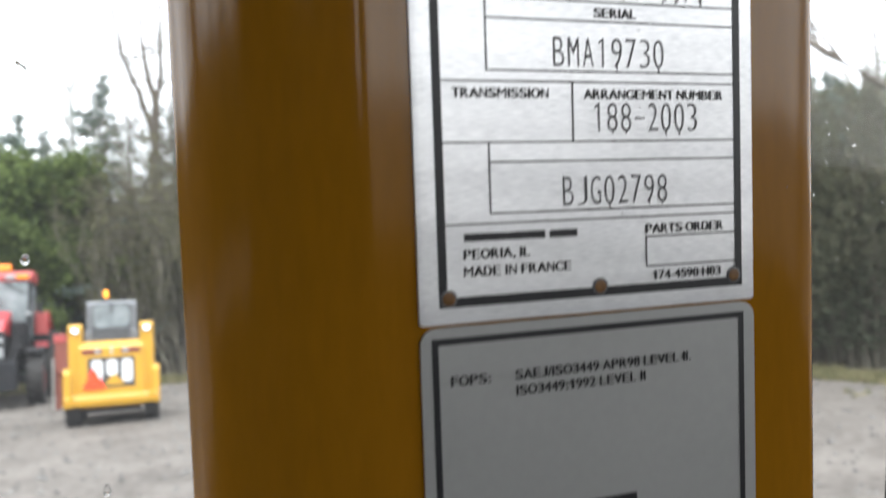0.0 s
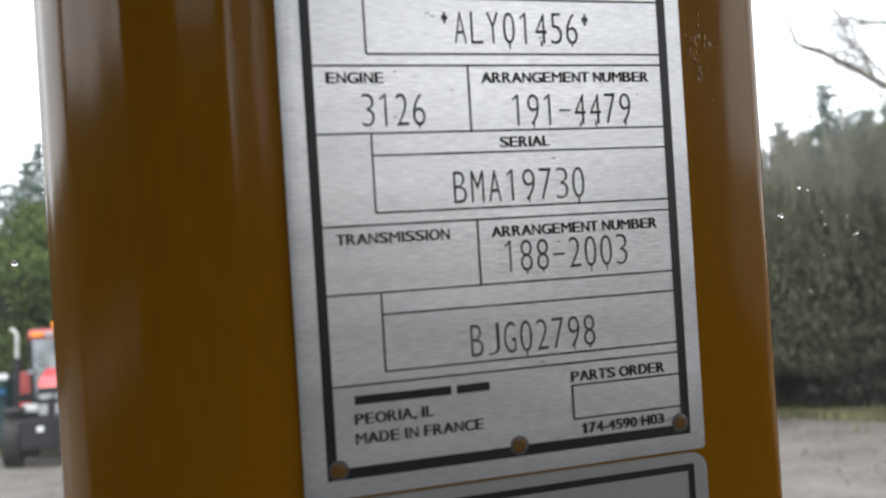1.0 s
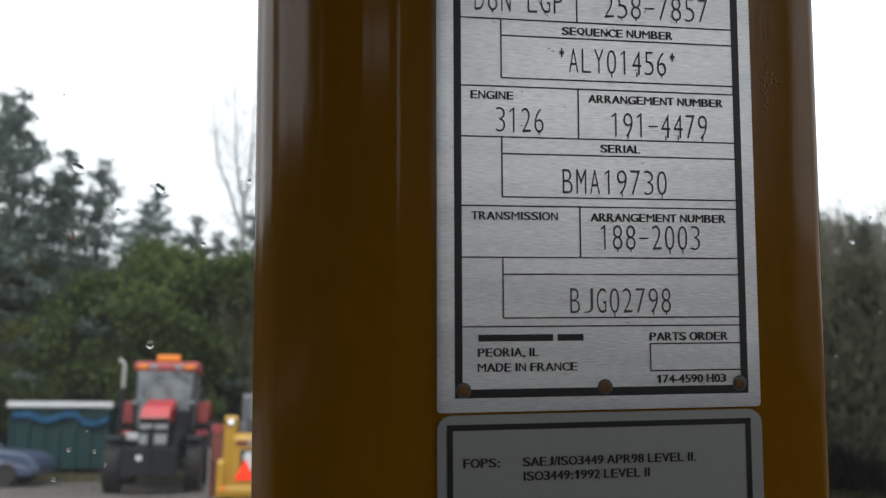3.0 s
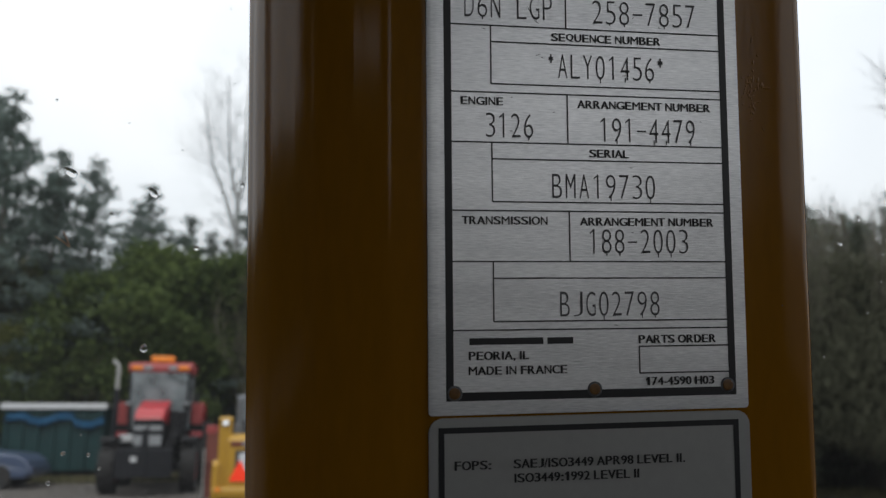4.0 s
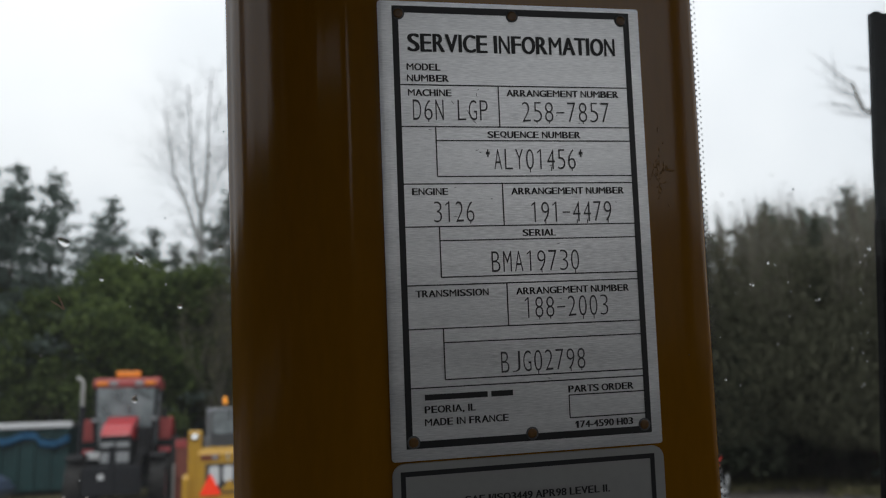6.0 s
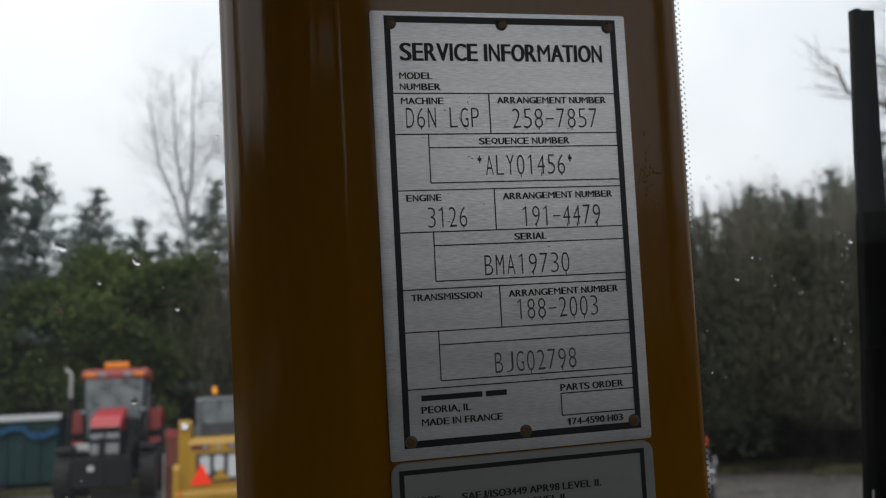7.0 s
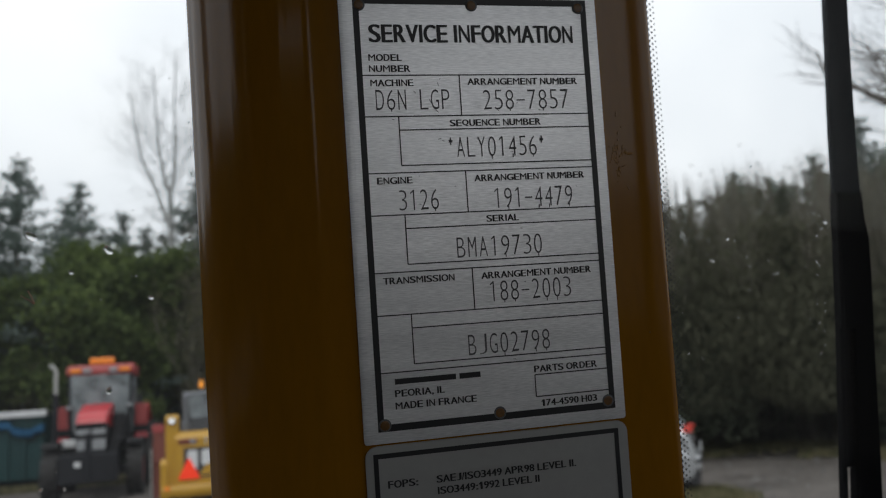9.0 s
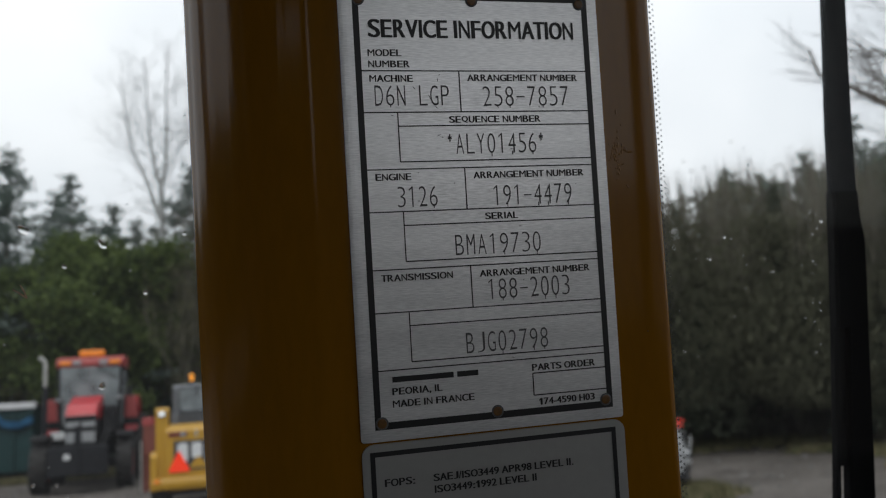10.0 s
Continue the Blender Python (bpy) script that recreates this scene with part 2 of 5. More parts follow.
def box(x0, x1, y0, y1, z0, z1, bevel=0.0, bm=None, taper=None, seg=2):
    """A box; taper=(x, y) narrows its top."""
    own = bm is None
    out = bmesh.new()
    bmesh.ops.create_cube(out, size=1.0)
    cx, cy, cz = (x0 + x1) / 2, (y0 + y1) / 2, (z0 + z1) / 2
    for v in out.verts:
        k = (1, 1) if taper is None or v.co.z < 0 else taper
        v.co = Vector((cx + v.co.x * (x1 - x0) * k[0], cy + v.co.y * (y1 - y0) * k[1], cz + v.co.z * (z1 - z0)))
    if bevel:
        bmesh.ops.bevel(out, geom=out.edges[:], offset=bevel, segments=seg, affect="EDGES", profile=0.6)
    if own:
        return out
    merge(bm, out)
    return bm


def merge(bm, other):
    me = bpy.data.meshes.new("tmp")
    other.to_mesh(me)
    other.free()
    bm.from_mesh(me)
    bpy.data.meshes.remove(me)
    return bm


def prism(outline, axis, a, b, bevel=0.0):
    """An outline of (p, q) pairs drawn out along an axis from a to b. axis 'x': (y, z); 'y': (x, z); 'z': (x, y)."""
    bm = bmesh.new()

    def at(p, q, d):
        return {"x": (d, p, q), "y": (p, d, q), "z": (p, q, d)}[axis]
    lo = [bm.verts.new(at(p, q, a)) for p, q in outline]
    hi = [bm.verts.new(at(p, q, b)) for p, q in outline]
    n = len(outline)
    bm.faces.new(lo)
    bm.faces.new(hi)
    for i in range(n):
        bm.faces.new((lo[i], lo[(i + 1) % n], hi[(i + 1) % n], hi[i]))
    bmesh.ops.recalc_face_normals(bm, faces=bm.faces[:])
    if bevel:
        bmesh.ops.bevel(bm, geom=bm.edges[:], offset=bevel, segments=2, affect="EDGES", profile=0.6)
    return bm


def tube(bm, pts, radii, seg=6):
    """A tapered tube along points."""
    rings = []
    for i, p in enumerate(pts):
        p = Vector(p)
        d = (Vector(pts[min(i + 1, len(pts) - 1)]) - Vector(pts[max(i - 1, 0)])).normalized()
        u = d.orthogonal().normalized()
        w = d.cross(u)
        rings.append([bm.verts.new(p + radii[i] * (math.cos(k * math.tau / seg) * u + math.sin(k * math.tau / seg) * w)) for k in range(seg)])
    for a, b in zip(rings, rings[1:]):
        # line the rings up before joining them
        s = min(range(seg), key=lambda k: (b[k].co - a[0].co).length)
        for k in range(seg):
            bm.faces.new((a[k], a[(k + 1) % seg], b[(k + 1 + s) % seg], b[(k + s) % seg]))
    for r in (rings[0], rings[-1]):
        bm.faces.new(r)
    return bm


def lathe(profile, seg=28, axis="x"):
    """A turned body: profile of (along, radius)."""
    bm = bmesh.new()
    rings = []
    for a, r in profile:
        ring = []
        for k in range(seg):
            c, s = math.cos(k * math.tau / seg) * r, math.sin(k * math.tau / seg) * r
            ring.append(bm.verts.new({"x": (a, c, s), "y": (c, a, s), "z": (c, s, a)}[axis]))
        rings.append(ring)
    for a, b in zip(rings, rings[1:]):
        for k in range(seg):
            bm.faces.new((a[k], a[(k + 1) % seg], b[(k + 1) % seg], b[k]))
    bm.faces.new(rings[0])
    bm.faces.new(rings[-1])
    bmesh.ops.recalc_face_normals(bm, faces=bm.faces[:])
    return bm


# ---- the cab: post, plates, panes ----
MM = 0.001


def build_post():
    """The painted steel post: flat face, one wide round edge, one tight one."""
    outline = [(0.0853, 0.0), (0.0866, 0.0003), (0.0876, 0.0010), (0.0880, 0.0019), (0.0882, 0.0032), (0.0882, 0.082), (0.0865, 0.085), (-0.030, 0.085)]
    for k in range(0, 49):
        a = radians(14 + 76 * k / 48)
        r = 0.00022 * noise.noise((k * 0.30, 1.5, 0)) + 0.00005 * noise.noise((k * 0.8, 4.5, 0))
        outline.append((-0.0065 - (0.0416 + r) * math.cos(a), 0.031 - (0.031 + r) * math.sin(a)))
    # the flat face, with the slight ripple of rolled and painted steel
    for k in range(1, 30):
        outline.append((-0.0065 + 0.088 * k / 30, -0.00003 + 0.00002 * noise.noise((k * 0.6, 7.5, 0))))
    # the folded edge, and the side behind it
    outline[8:8] = [(-0.043, 0.080), (-0.0455, 0.066), (-0.0468, 0.030), (-0.0469, 0.0265), (-0.0467, 0.0248)]
    # smooth the long drawn body in short lengths, so that the paint has a slight unevenness
    bm = bmesh.new()
    zs = [-1.15 + 1.85 * k / 60 for k in range(61)]
    rings = [[bm.verts.new((x, y + 0.00025 * noise.noise((x * 25, 0, z * 6)), z)) for x, y in outline] for z in zs]
    n = len(outline)
    for a, b in zip(rings, rings[1:]):
        for k in range(n):
            bm.faces.new((a[k], a[(k + 1) % n], b[(k + 1) % n], b[k]))
    bm.faces.new(rings[0])
    bm.faces.new(rings[-1])
    bmesh.ops.recalc_face_normals(bm, faces=bm.faces[:])
    ob = link("cab_post", bm, POST_PAINT)
    ob.data.shade_smooth()
    ob.data.set_sharp_from_angle(angle=radians(40))
    ob.matrix_world = POST
    paint_flaws(ob)
    return tagged(ob, "glossy amber yellow painted steel cab post with rounded edge", "cab post", kind="structure")


def paint_flaws(post):
    """A patch of wrinkled paint beside the plate, and chips along the tight edge."""
    rng = random.Random(9)
    bm = bmesh.new()
    for _ in range(46):
        u, v = rng.gauss(73.9, 1.6), rng.gauss(3.0, 4.0)
        a, ln, wd = rng.gauss(1.2, 0.5), rng.uniform(0.5, 1.3), rng.uniform(0.25, 0.45)
        blob = lathe([(-0.02, 1.0), (0.05, 0.85), (0.13, 0.5), (0.16, 0.05)], 10, "y")
        for w in blob.verts:
            p, q = w.co.x * ln, w.co.z * wd
            w.co = Vector(((u + p * math.cos(a) - q * math.sin(a)) * MM, -w.co.y * MM, (v + p * math.sin(a) + q * math.cos(a)) * MM))
        bmesh.ops.reverse_faces(blob, faces=blob.faces[:])
        merge(bm, blob)
    bmesh.ops.recalc_face_normals(bm, faces=bm.faces[:])
    part("wrinkled_paint", bm, POST_PAINT, post, "small patch of wrinkled paint", True)
    for u, v, r in ((84.0, 0.0, 0.30), (84.8, -24.0, 0.34), (84.7, -27.6, 0.42), (83.9, -12.3, 0.22), (85.4, 21.4, 0.36), (85.0, -21.0, 0.2), (79.9, -49.2, 0.2), (85.2, 40.0, 0.3)):
        bm = lathe([(0.0, r), (0.05, r * 0.8), (0.07, 0.02)], 8, "y")
        for w in bm.verts:
            w.co = Vector((w.co.x * (1 + 0.3 * rng.random()) * MM, -w.co.y * MM, w.co.z * 1.3 * MM))
        bmesh.ops.translate(bm, verts=bm.verts[:], vec=(u * MM, 0.00055 if u > 83 else -0.00003, v * MM))
        part("paint_chip", bm, HOLE_CHIP, post, "small dark chip in the paint")


def rounded(x0, x1, z0, z1, r, k=5):
    pts = []
    for cx, cz, a0 in ((x1 - r, z1 - r, 0), (x0 + r, z1 - r, 90), (x0 + r, z0 + r, 180), (x1 - r, z0 + r, 270)):
        for i in range(k + 1):
            a = radians(a0 + 90 * i / k)
            pts.append((cx + r * math.cos(a), cz + r * math.sin(a)))
    return pts


TEXT_CACHE = {}
# widths of a bold grotesque's letters, in hundredths of the body
WIDTHS = dict(zip("ABCDEFGHIJKLMNOPQRSTUVY0123456789-,.:/ ", (72, 72, 72, 72, 67, 61, 78, 72, 28, 56, 72, 61, 83, 72, 78, 67, 78, 72, 67, 61, 72, 67, 67, *[56] * 10, 33, 28, 28, 33, 28, 28)))


def glyph(char, offset):
    """One letter of the built-in font as a mesh, thinned or thickened by offset."""
    key = (char, offset)
    if key not in TEXT_CACHE:
        cu = bpy.data.curves.new("writing", "FONT")
        cu.body, cu.size, cu.offset, cu.resolution_u = char, 1.0, offset, 4
        ob = new("writing", cu)
        bpy.context.view_layer.update()
        me = bpy.data.meshes.new_from_object(ob.evaluated_get(bpy.context.evaluated_depsgraph_get()))
        bpy.data.objects.remove(ob)
        TEXT_CACHE[key] = me
    return TEXT_CACHE[key]


def put_glyph(bm, char, offset, x0, x1, base, cap, y):
    """Sets a letter into bm between x0 and x1, its capitals' height on the baseline; millimetres."""
    n0 = len(bm.verts)
    bm.from_mesh(glyph(char, offset))
    bm.verts.ensure_lookup_table()
    vs = bm.verts[n0:]
    xs, zs = [v.co.x for v in vs], [v.co.y for v in vs]
    low, high = (0.0, 0.682) if char in "-,.:/" else (min(zs), max(zs))
    for v in vs:
        v.co = Vector(((x0 + (v.co.x - min(xs)) / (max(xs) - min(xs)) * (x1 - x0)) * MM, y, (base + (v.co.y - low) / (high - low) * cap) * MM))


def lettering_part(bm, mat, parent):
    me = bpy.data.meshes.new("lettering")
    bm.to_mesh(me)
    bm.free()
    me.materials.append(mat)
    ob = new("lettering", me)
    ob.parent = parent
    return ob


def lettering(parent, string, left, right, base, cap, mat, offset=0.0, bold=0.19, y=-0.00095):
    """Printed writing in millimetres: from left to right, on a baseline, with a height of capitals."""
    def bearing(c):
        return 0.5 if c == "/" else 2.0 if c in "AVYT-" else 4.5 if c in "COGSJ0123456789" else 7.0
    total = sum(WIDTHS[c] for c in string) - bearing(string[0]) - bearing(string[-1])
    k, x = (right - left) / total, -bearing(string[0])
    bm = bmesh.new()
    for c in string:
        if c != " ":
            a, b = left + (x + bearing(c)) * k, left + (x + WIDTHS[c] - bearing(c)) * k
            if c == "1":
                # a flag on the font's plain stroke
                a, b = a + 0.38 * (b - a), b - 0.26 * (b - a)
                flag(bm, a, base + cap, 0.30 * cap, (b - a) * 0.8, y - 0.00001)
            heavy = bold * (0.35 if c in "MN" else 0.55 if c in "IJ/" else 1.0)
            for e, dx in enumerate((0.0, -heavy / 2, heavy / 2)):
                put_glyph(bm, c, offset, a + dx, b + dx, base, cap, y - 0.00002 * e)
        x += WIDTHS[c]
    return lettering_part(bm, mat, parent)


def flag(bm, x, top, size, w, y):
    """The short slanting stroke at the head of a figure one; millimetres."""
    bm.faces.new([bm.verts.new((u * MM, y, v * MM)) for u, v in ((x + w * 0.3, top), (x - size * 0.75, top - size * 0.75), (x - size * 0.75, top - size * 0.75 - w), (x + w * 0.3, top - w * 1.2))])


def stamping(parent, string, left, right, base, cap, mat, y=-0.00095, line=0.34):
    """Stamped figures, each in a cell of the same width."""
    pitch = (right - left) / (len(string) - 0.28)
    bm = bmesh.new()
    for i, c in enumerate(string):
        if c == " ":
            continue
        a, b = left + i * pitch, left + (i + 0.72) * pitch
        if c == "1":
            a, b = (a + b) / 2 - 0.1, (a + b) / 2 - 0.1 + line
            flag(bm, a, base + cap, 0.19 * cap, line * 1.1, y - 0.00001)
            put_glyph(bm, c, -0.02, a, b, base, cap, y)
            continue
        if c == "-":
            stroke(bm, a, base + cap * 0.47, b, base + cap * 0.47, line, y)
            continue
        xs = [v.co.x for v in glyph(c, 0.0).vertices]
        thin = (line * (max(xs) - min(xs)) / (b - a) - 0.098) / 2
        put_glyph(bm, c, round(max(-0.026, min(-0.006 if c in "MN" else -0.012, thin)), 4), a, b, base, cap, y)
        if c in "04689":
            # the burr that the scriber leaves where it lifts
            stroke(bm, (a + b) / 2, base + 0.10 * cap, (a + b) / 2 + 0.01, base - (0.16 if c == "0" else 0.09) * cap, line * 0.7, y - 0.00001)
    return lettering_part(bm, mat, parent)


def stroke(bm, u0, v0, u1, v1, w, y=-0.00092):
    """A printed rule between two points, in millimetres."""
    if abs(u1 - u0) > abs(v1 - v0):
        q = ((u0, v0 - w / 2), (u1, v0 - w / 2), (u1, v0 + w / 2), (u0, v0 + w / 2))
    else:
        q = ((u0 - w / 2, v0), (u0 + w / 2, v0), (u0 + w / 2, v1), (u0 - w / 2, v1))
    bm.faces.new([bm.verts.new((u * MM, y, v * MM)) for u, v in q])


def border(bm, u0, u1, v0, v1, w, wb, y=-0.0009):
    """A printed frame: outer size, width of the sides, width of top and foot."""
    o = [(u0, v0), (u1, v0), (u1, v1), (u0, v1)]
    i = [(u0 + w, v0 + wb), (u1 - w, v0 + wb), (u1 - w, v1 - wb), (u0 + w, v1 - wb)]
    o = [bm.verts.new((u * MM, y, v * MM)) for u, v in o]
    i = [bm.verts.new((u * MM, y, v * MM)) for u, v in i]
    for k in range(4):
        bm.faces.new((o[k], o[(k + 1) % 4], i[(k + 1) % 4], i[k]))


def plate_body(u0, u1, v0, v1, r, mat, parent, curl):
    """A thin metal plate; its edge past curl follows the post's round edge."""
    bm = bmesh.new()
    front = [bm.verts.new((u * MM, -0.0008, v * MM)) for u, v in rounded(u0, u1, v0, v1, r)]
    bm.faces.new(front)
    bmesh.ops.recalc_face_normals(bm, faces=bm.faces[:])
    bmesh.ops.bisect_plane(bm, geom=bm.verts[:] + bm.edges[:] + bm.faces[:], plane_co=(curl * MM, 0, 0), plane_no=(1, 0, 0))
    bmesh.ops.bisect_plane(bm, geom=bm.verts[:] + bm.edges[:] + bm.faces[:], plane_co=((curl - 1.2) * MM, 0, 0), plane_no=(1, 0, 0))
    ext = bmesh.ops.extrude_face_region(bm, geom=bm.faces[:])
    for e in ext["geom"]:
        if isinstance(e, bmesh.types.BMVert):
            e.co.y = -0.00002
    for v in bm.verts:
        d = curl * MM - v.co.x
        if d > 1e-6:
            v.co.y += 0.00012 * (d / 0.0022) ** 2
    bmesh.ops.recalc_face_normals(bm, faces=bm.faces[:])
    return part("sheet", bm, mat, parent)


def build_service_plate():
    p = thing("service_plate", POST, "brushed aluminium service information plate with black print and stamped numbers", "data plate")
    plate_body(-5.6, 69.9, -72.9, 50.4, 0.8, ALUMINIUM, p, -3.4)
    bm = bmesh.new()
    border(bm, -1.7, 66.9, -69.8, 49.1, 1.7, 1.9)
    part("black_border", bm, INK, p, "printed black border")
    row = dict(A=27.16, B=15.66, qh=11.84, qb=2.01, C=0.0, D=-11.59, sh=-15.40, sb=-25.21, E=-27.25, F=-38.81, fh=-42.59, fb=-52.31, G=-54.20, pt=-58.29, pb=-64.40)
    m, b, q, right = 27.24, 9.25, 43.35, 65.6

    def rule(u0, v0, u1, v1, y):
        bm = bmesh.new()
        stroke(bm, u0, v0, u1, v1, 0.32, y)
        part("ruled_line", bm, INK, p)
    for r in "ABCDEFG":
        rule(-0.1, row[r], right, row[r], -0.00092)
    for r in ("qh", "qb", "sh", "sb", "fh", "fb"):
        rule(b, row[r], right, row[r], -0.00093)
    for r in ("pt", "pb"):
        rule(q, row[r], right, row[r], -0.00093)
    for u, a, c in ((m, "A", "B"), (m, "C", "D"), (m, "E", "F"), (b, "B", "qb"), (b, "D", "sb"), (b, "F", "fb"), (q, "pt", "pb")):
        rule(u, row[c], u, row[a], -0.00094)
    lettering(p, "SERVICE INFORMATION", 2.5, 62.1, 36.4, 5.0, INK, 0.0, 0.44)
    for s, l, r, z in (("MODEL", 1.9, 11.1, 31.2), ("NUMBER", 1.9, 13.3, 28.1), ("MACHINE", 2.0, 13.9, 24.1), ("ARRANGEMENT NUMBER", 29.6, 62.4, 24.3), ("SEQUENCE NUMBER", 23.7, 50.4, 12.6),
                       ("ENGINE", 2.2, 11.9, -3.0), ("ARRANGEMENT NUMBER", 29.7, 62.5, -3.1), ("SERIAL", 32.4, 41.8, -14.6), ("TRANSMISSION", 2.2, 22.0, -30.4), ("ARRANGEMENT NUMBER", 29.8, 62.4, -30.5),
                       ("PEORIA, IL", 3.5, 17.1, -60.8), ("MADE IN FRANCE", 3.4, 26.0, -64.1), ("PARTS ORDER", 43.3, 62.1, -57.6), ("174-4590 H03", 44.7, 61.4, -67.2)):
        lettering(p, s, l, r, z, 1.85, INK)
    for s, l, r, z in (("D6N LGP", 3.2, 24.0, 17.5), ("258-7857", 33.8, 59.4, 17.2), ("ALY01456", 25.2, 48.7, 3.9), ("3126", 7.9, 19.0, -10.4), ("191-4479", 35.0, 58.5, -10.8),
                       ("BMA19730", 23.3, 48.2, -24.2), ("188-2003", 31.8, 56.0, -36.9), ("BJG02798", 24.7, 48.5, -51.3)):
        stamping(p, s, l, r, z, 5.6, ETCH)
    for u in (23.5, 50.3):
        bm = bmesh.new()
        for a in (90, 30, 150):
            c, s = math.cos(radians(a)), math.sin(radians(a))
            h, w = (1.05 if a == 90 else 0.62), 0.17
            bm.faces.new([bm.verts.new(((u + h * c * e - w * s * g) * MM, -0.00095 - 0.000004 * a / 30, (8.4 + h * s * e + w * c * g) * MM)) for e, g in ((-1, -1), (1, -1), (1, 1), (-1, 1))])
        part("stamped_star", bm, ETCH, p)
    # scratches, slips of the stamp, and scuffs in the brushed face
    rng = random.Random(6)
    for u, v, ln, a in [(21.0, 24.6, 1.6, 100), (21.6, 26.1, 0.8, 40), (18.6, 19.6, 2.6, -62), (14.2, 22.4, 1.2, -50), (20.2, 17.0, 1.8, -40), (38.0, 17.0, 1.0, -50), (20.5, 9.2, 1.4, 20), (21.4, 8.6, 1.1, 160)] + [(rng.uniform(2, 63), rng.uniform(-62, 34), rng.uniform(0.4, 1.6), rng.gauss(0, 25)) for _ in range(14)]:
        bm = bmesh.new()
        c, q = math.cos(radians(a)), math.sin(radians(a))
        bm.faces.new([bm.verts.new(((u + e * c * ln / 2 - g * q) * MM, -0.00088, (v + e * q * ln / 2 + g * c) * MM)) for e, g in ((-1, 0), (0, -0.09), (1, 0), (0, 0.09))])
        part("scratch", bm, ETCH, p, "fine dark scratch")
    # the maker's line is two plain bars of its size
    bm = bmesh.new()
    stroke(bm, 3.6, -56.7, 20.6, -56.7, 1.5)
    stroke(bm, 21.6, -56.7, 27.6, -56.7, 1.5)
    part("maker_bar", bm, INK, p, "black printed bars")
    # holes in the plate, drawn as dark discs with a ring for their shade
    for u, v in ((0.0, 46.9), (32.1, 47.1), (64.4, 46.8), (0.2, -68.1), (32.5, -67.8), (64.8, -67.5)):
        bm = lathe([(0.0, 1.30), (0.0, 1.28), (0.05, 1.2), (0.07, 0.8), (0.08, 0.1)], 20, "y")
        for w in bm.verts:
            w.co = Vector((w.co.x * MM, -w.co.y * MM, w.co.z * MM))
        bmesh.ops.translate(bm, verts=bm.verts[:], vec=(u * MM, -0.00101, v * MM))
        ob = part("plate_hole", bm, HOLE_CHIP, p, "small round plate hole drawn as a dark amber disc", True)
        bm = lathe([(0.0, 1.75), (0.0, 1.7), (0.07, 1.6), (0.07, 1.2)], 20, "y")
        for w in bm.verts:
            w.co = Vector((w.co.x * MM, -w.co.y * MM, w.co.z * MM))
        bmesh.ops.translate(bm, verts=bm.verts[:], vec=(u * MM, -0.00092, v * MM))
        part("hole_shade_ring", bm, ETCH, p, "dark ring painted as shade round the hole", True)
    return p


def build_fops_plate():
    p = thing("protection_label", POST, "grey rounded label below the service plate with black border", "data plate")
    plate_body(-5.6, 70.0, -165.0, -73.5, 3.2, LABEL_GREY, p, -3.4)
    bm = bmesh.new()
    border(bm, -3.5, 67.2, -162.0, -75.5, 1.3, 1.3)
    part("black_border", bm, INK, p, "printed black border")
    lettering(p, "FOPS:", 0.1, 8.2, -84.8, 1.95, INK)
    lettering(p, "SAEJ/ISO3449 APR98 LEVEL II.", 13.4, 53.6, -84.8, 1.95, INK)
    lettering(p, "ISO3449:1992 LEVEL II", 13.5, 42.5, -87.9, 1.95, INK)
    bm = bmesh.new()
    stroke(bm, 13.5, -112.0, 40.0, -112.0, 1.8)
    stroke(bm, 13.5, -115.5, 34.0, -115.5, 1.8)
    part("unread_lines", bm, INK, p, "black printed bars")
    return p


def slab(a, b, v0, v1, thick, mat, name, parent=None, m=POST):
    """An upright pane between two points (x, y) of the plan, from v0 to v1."""
    a, b = Vector((*a, 0)), Vector((*b, 0))
    d = (b - a).normalized()
    nrm = Vector((-d.y, d.x, 0)) * thick
    bm = prism([(p.x, p.y) for p in (a, b, b + nrm, a + nrm)], "z", v0, v1)
    ob = link(name, bm, mat, parent)
    if parent is None:
        ob.matrix_world = m
    return ob


RIGHT_A, RIGHT_B = Vector((0.093, 0.053, 0)), Vector((1.0, 0.2525, 0))


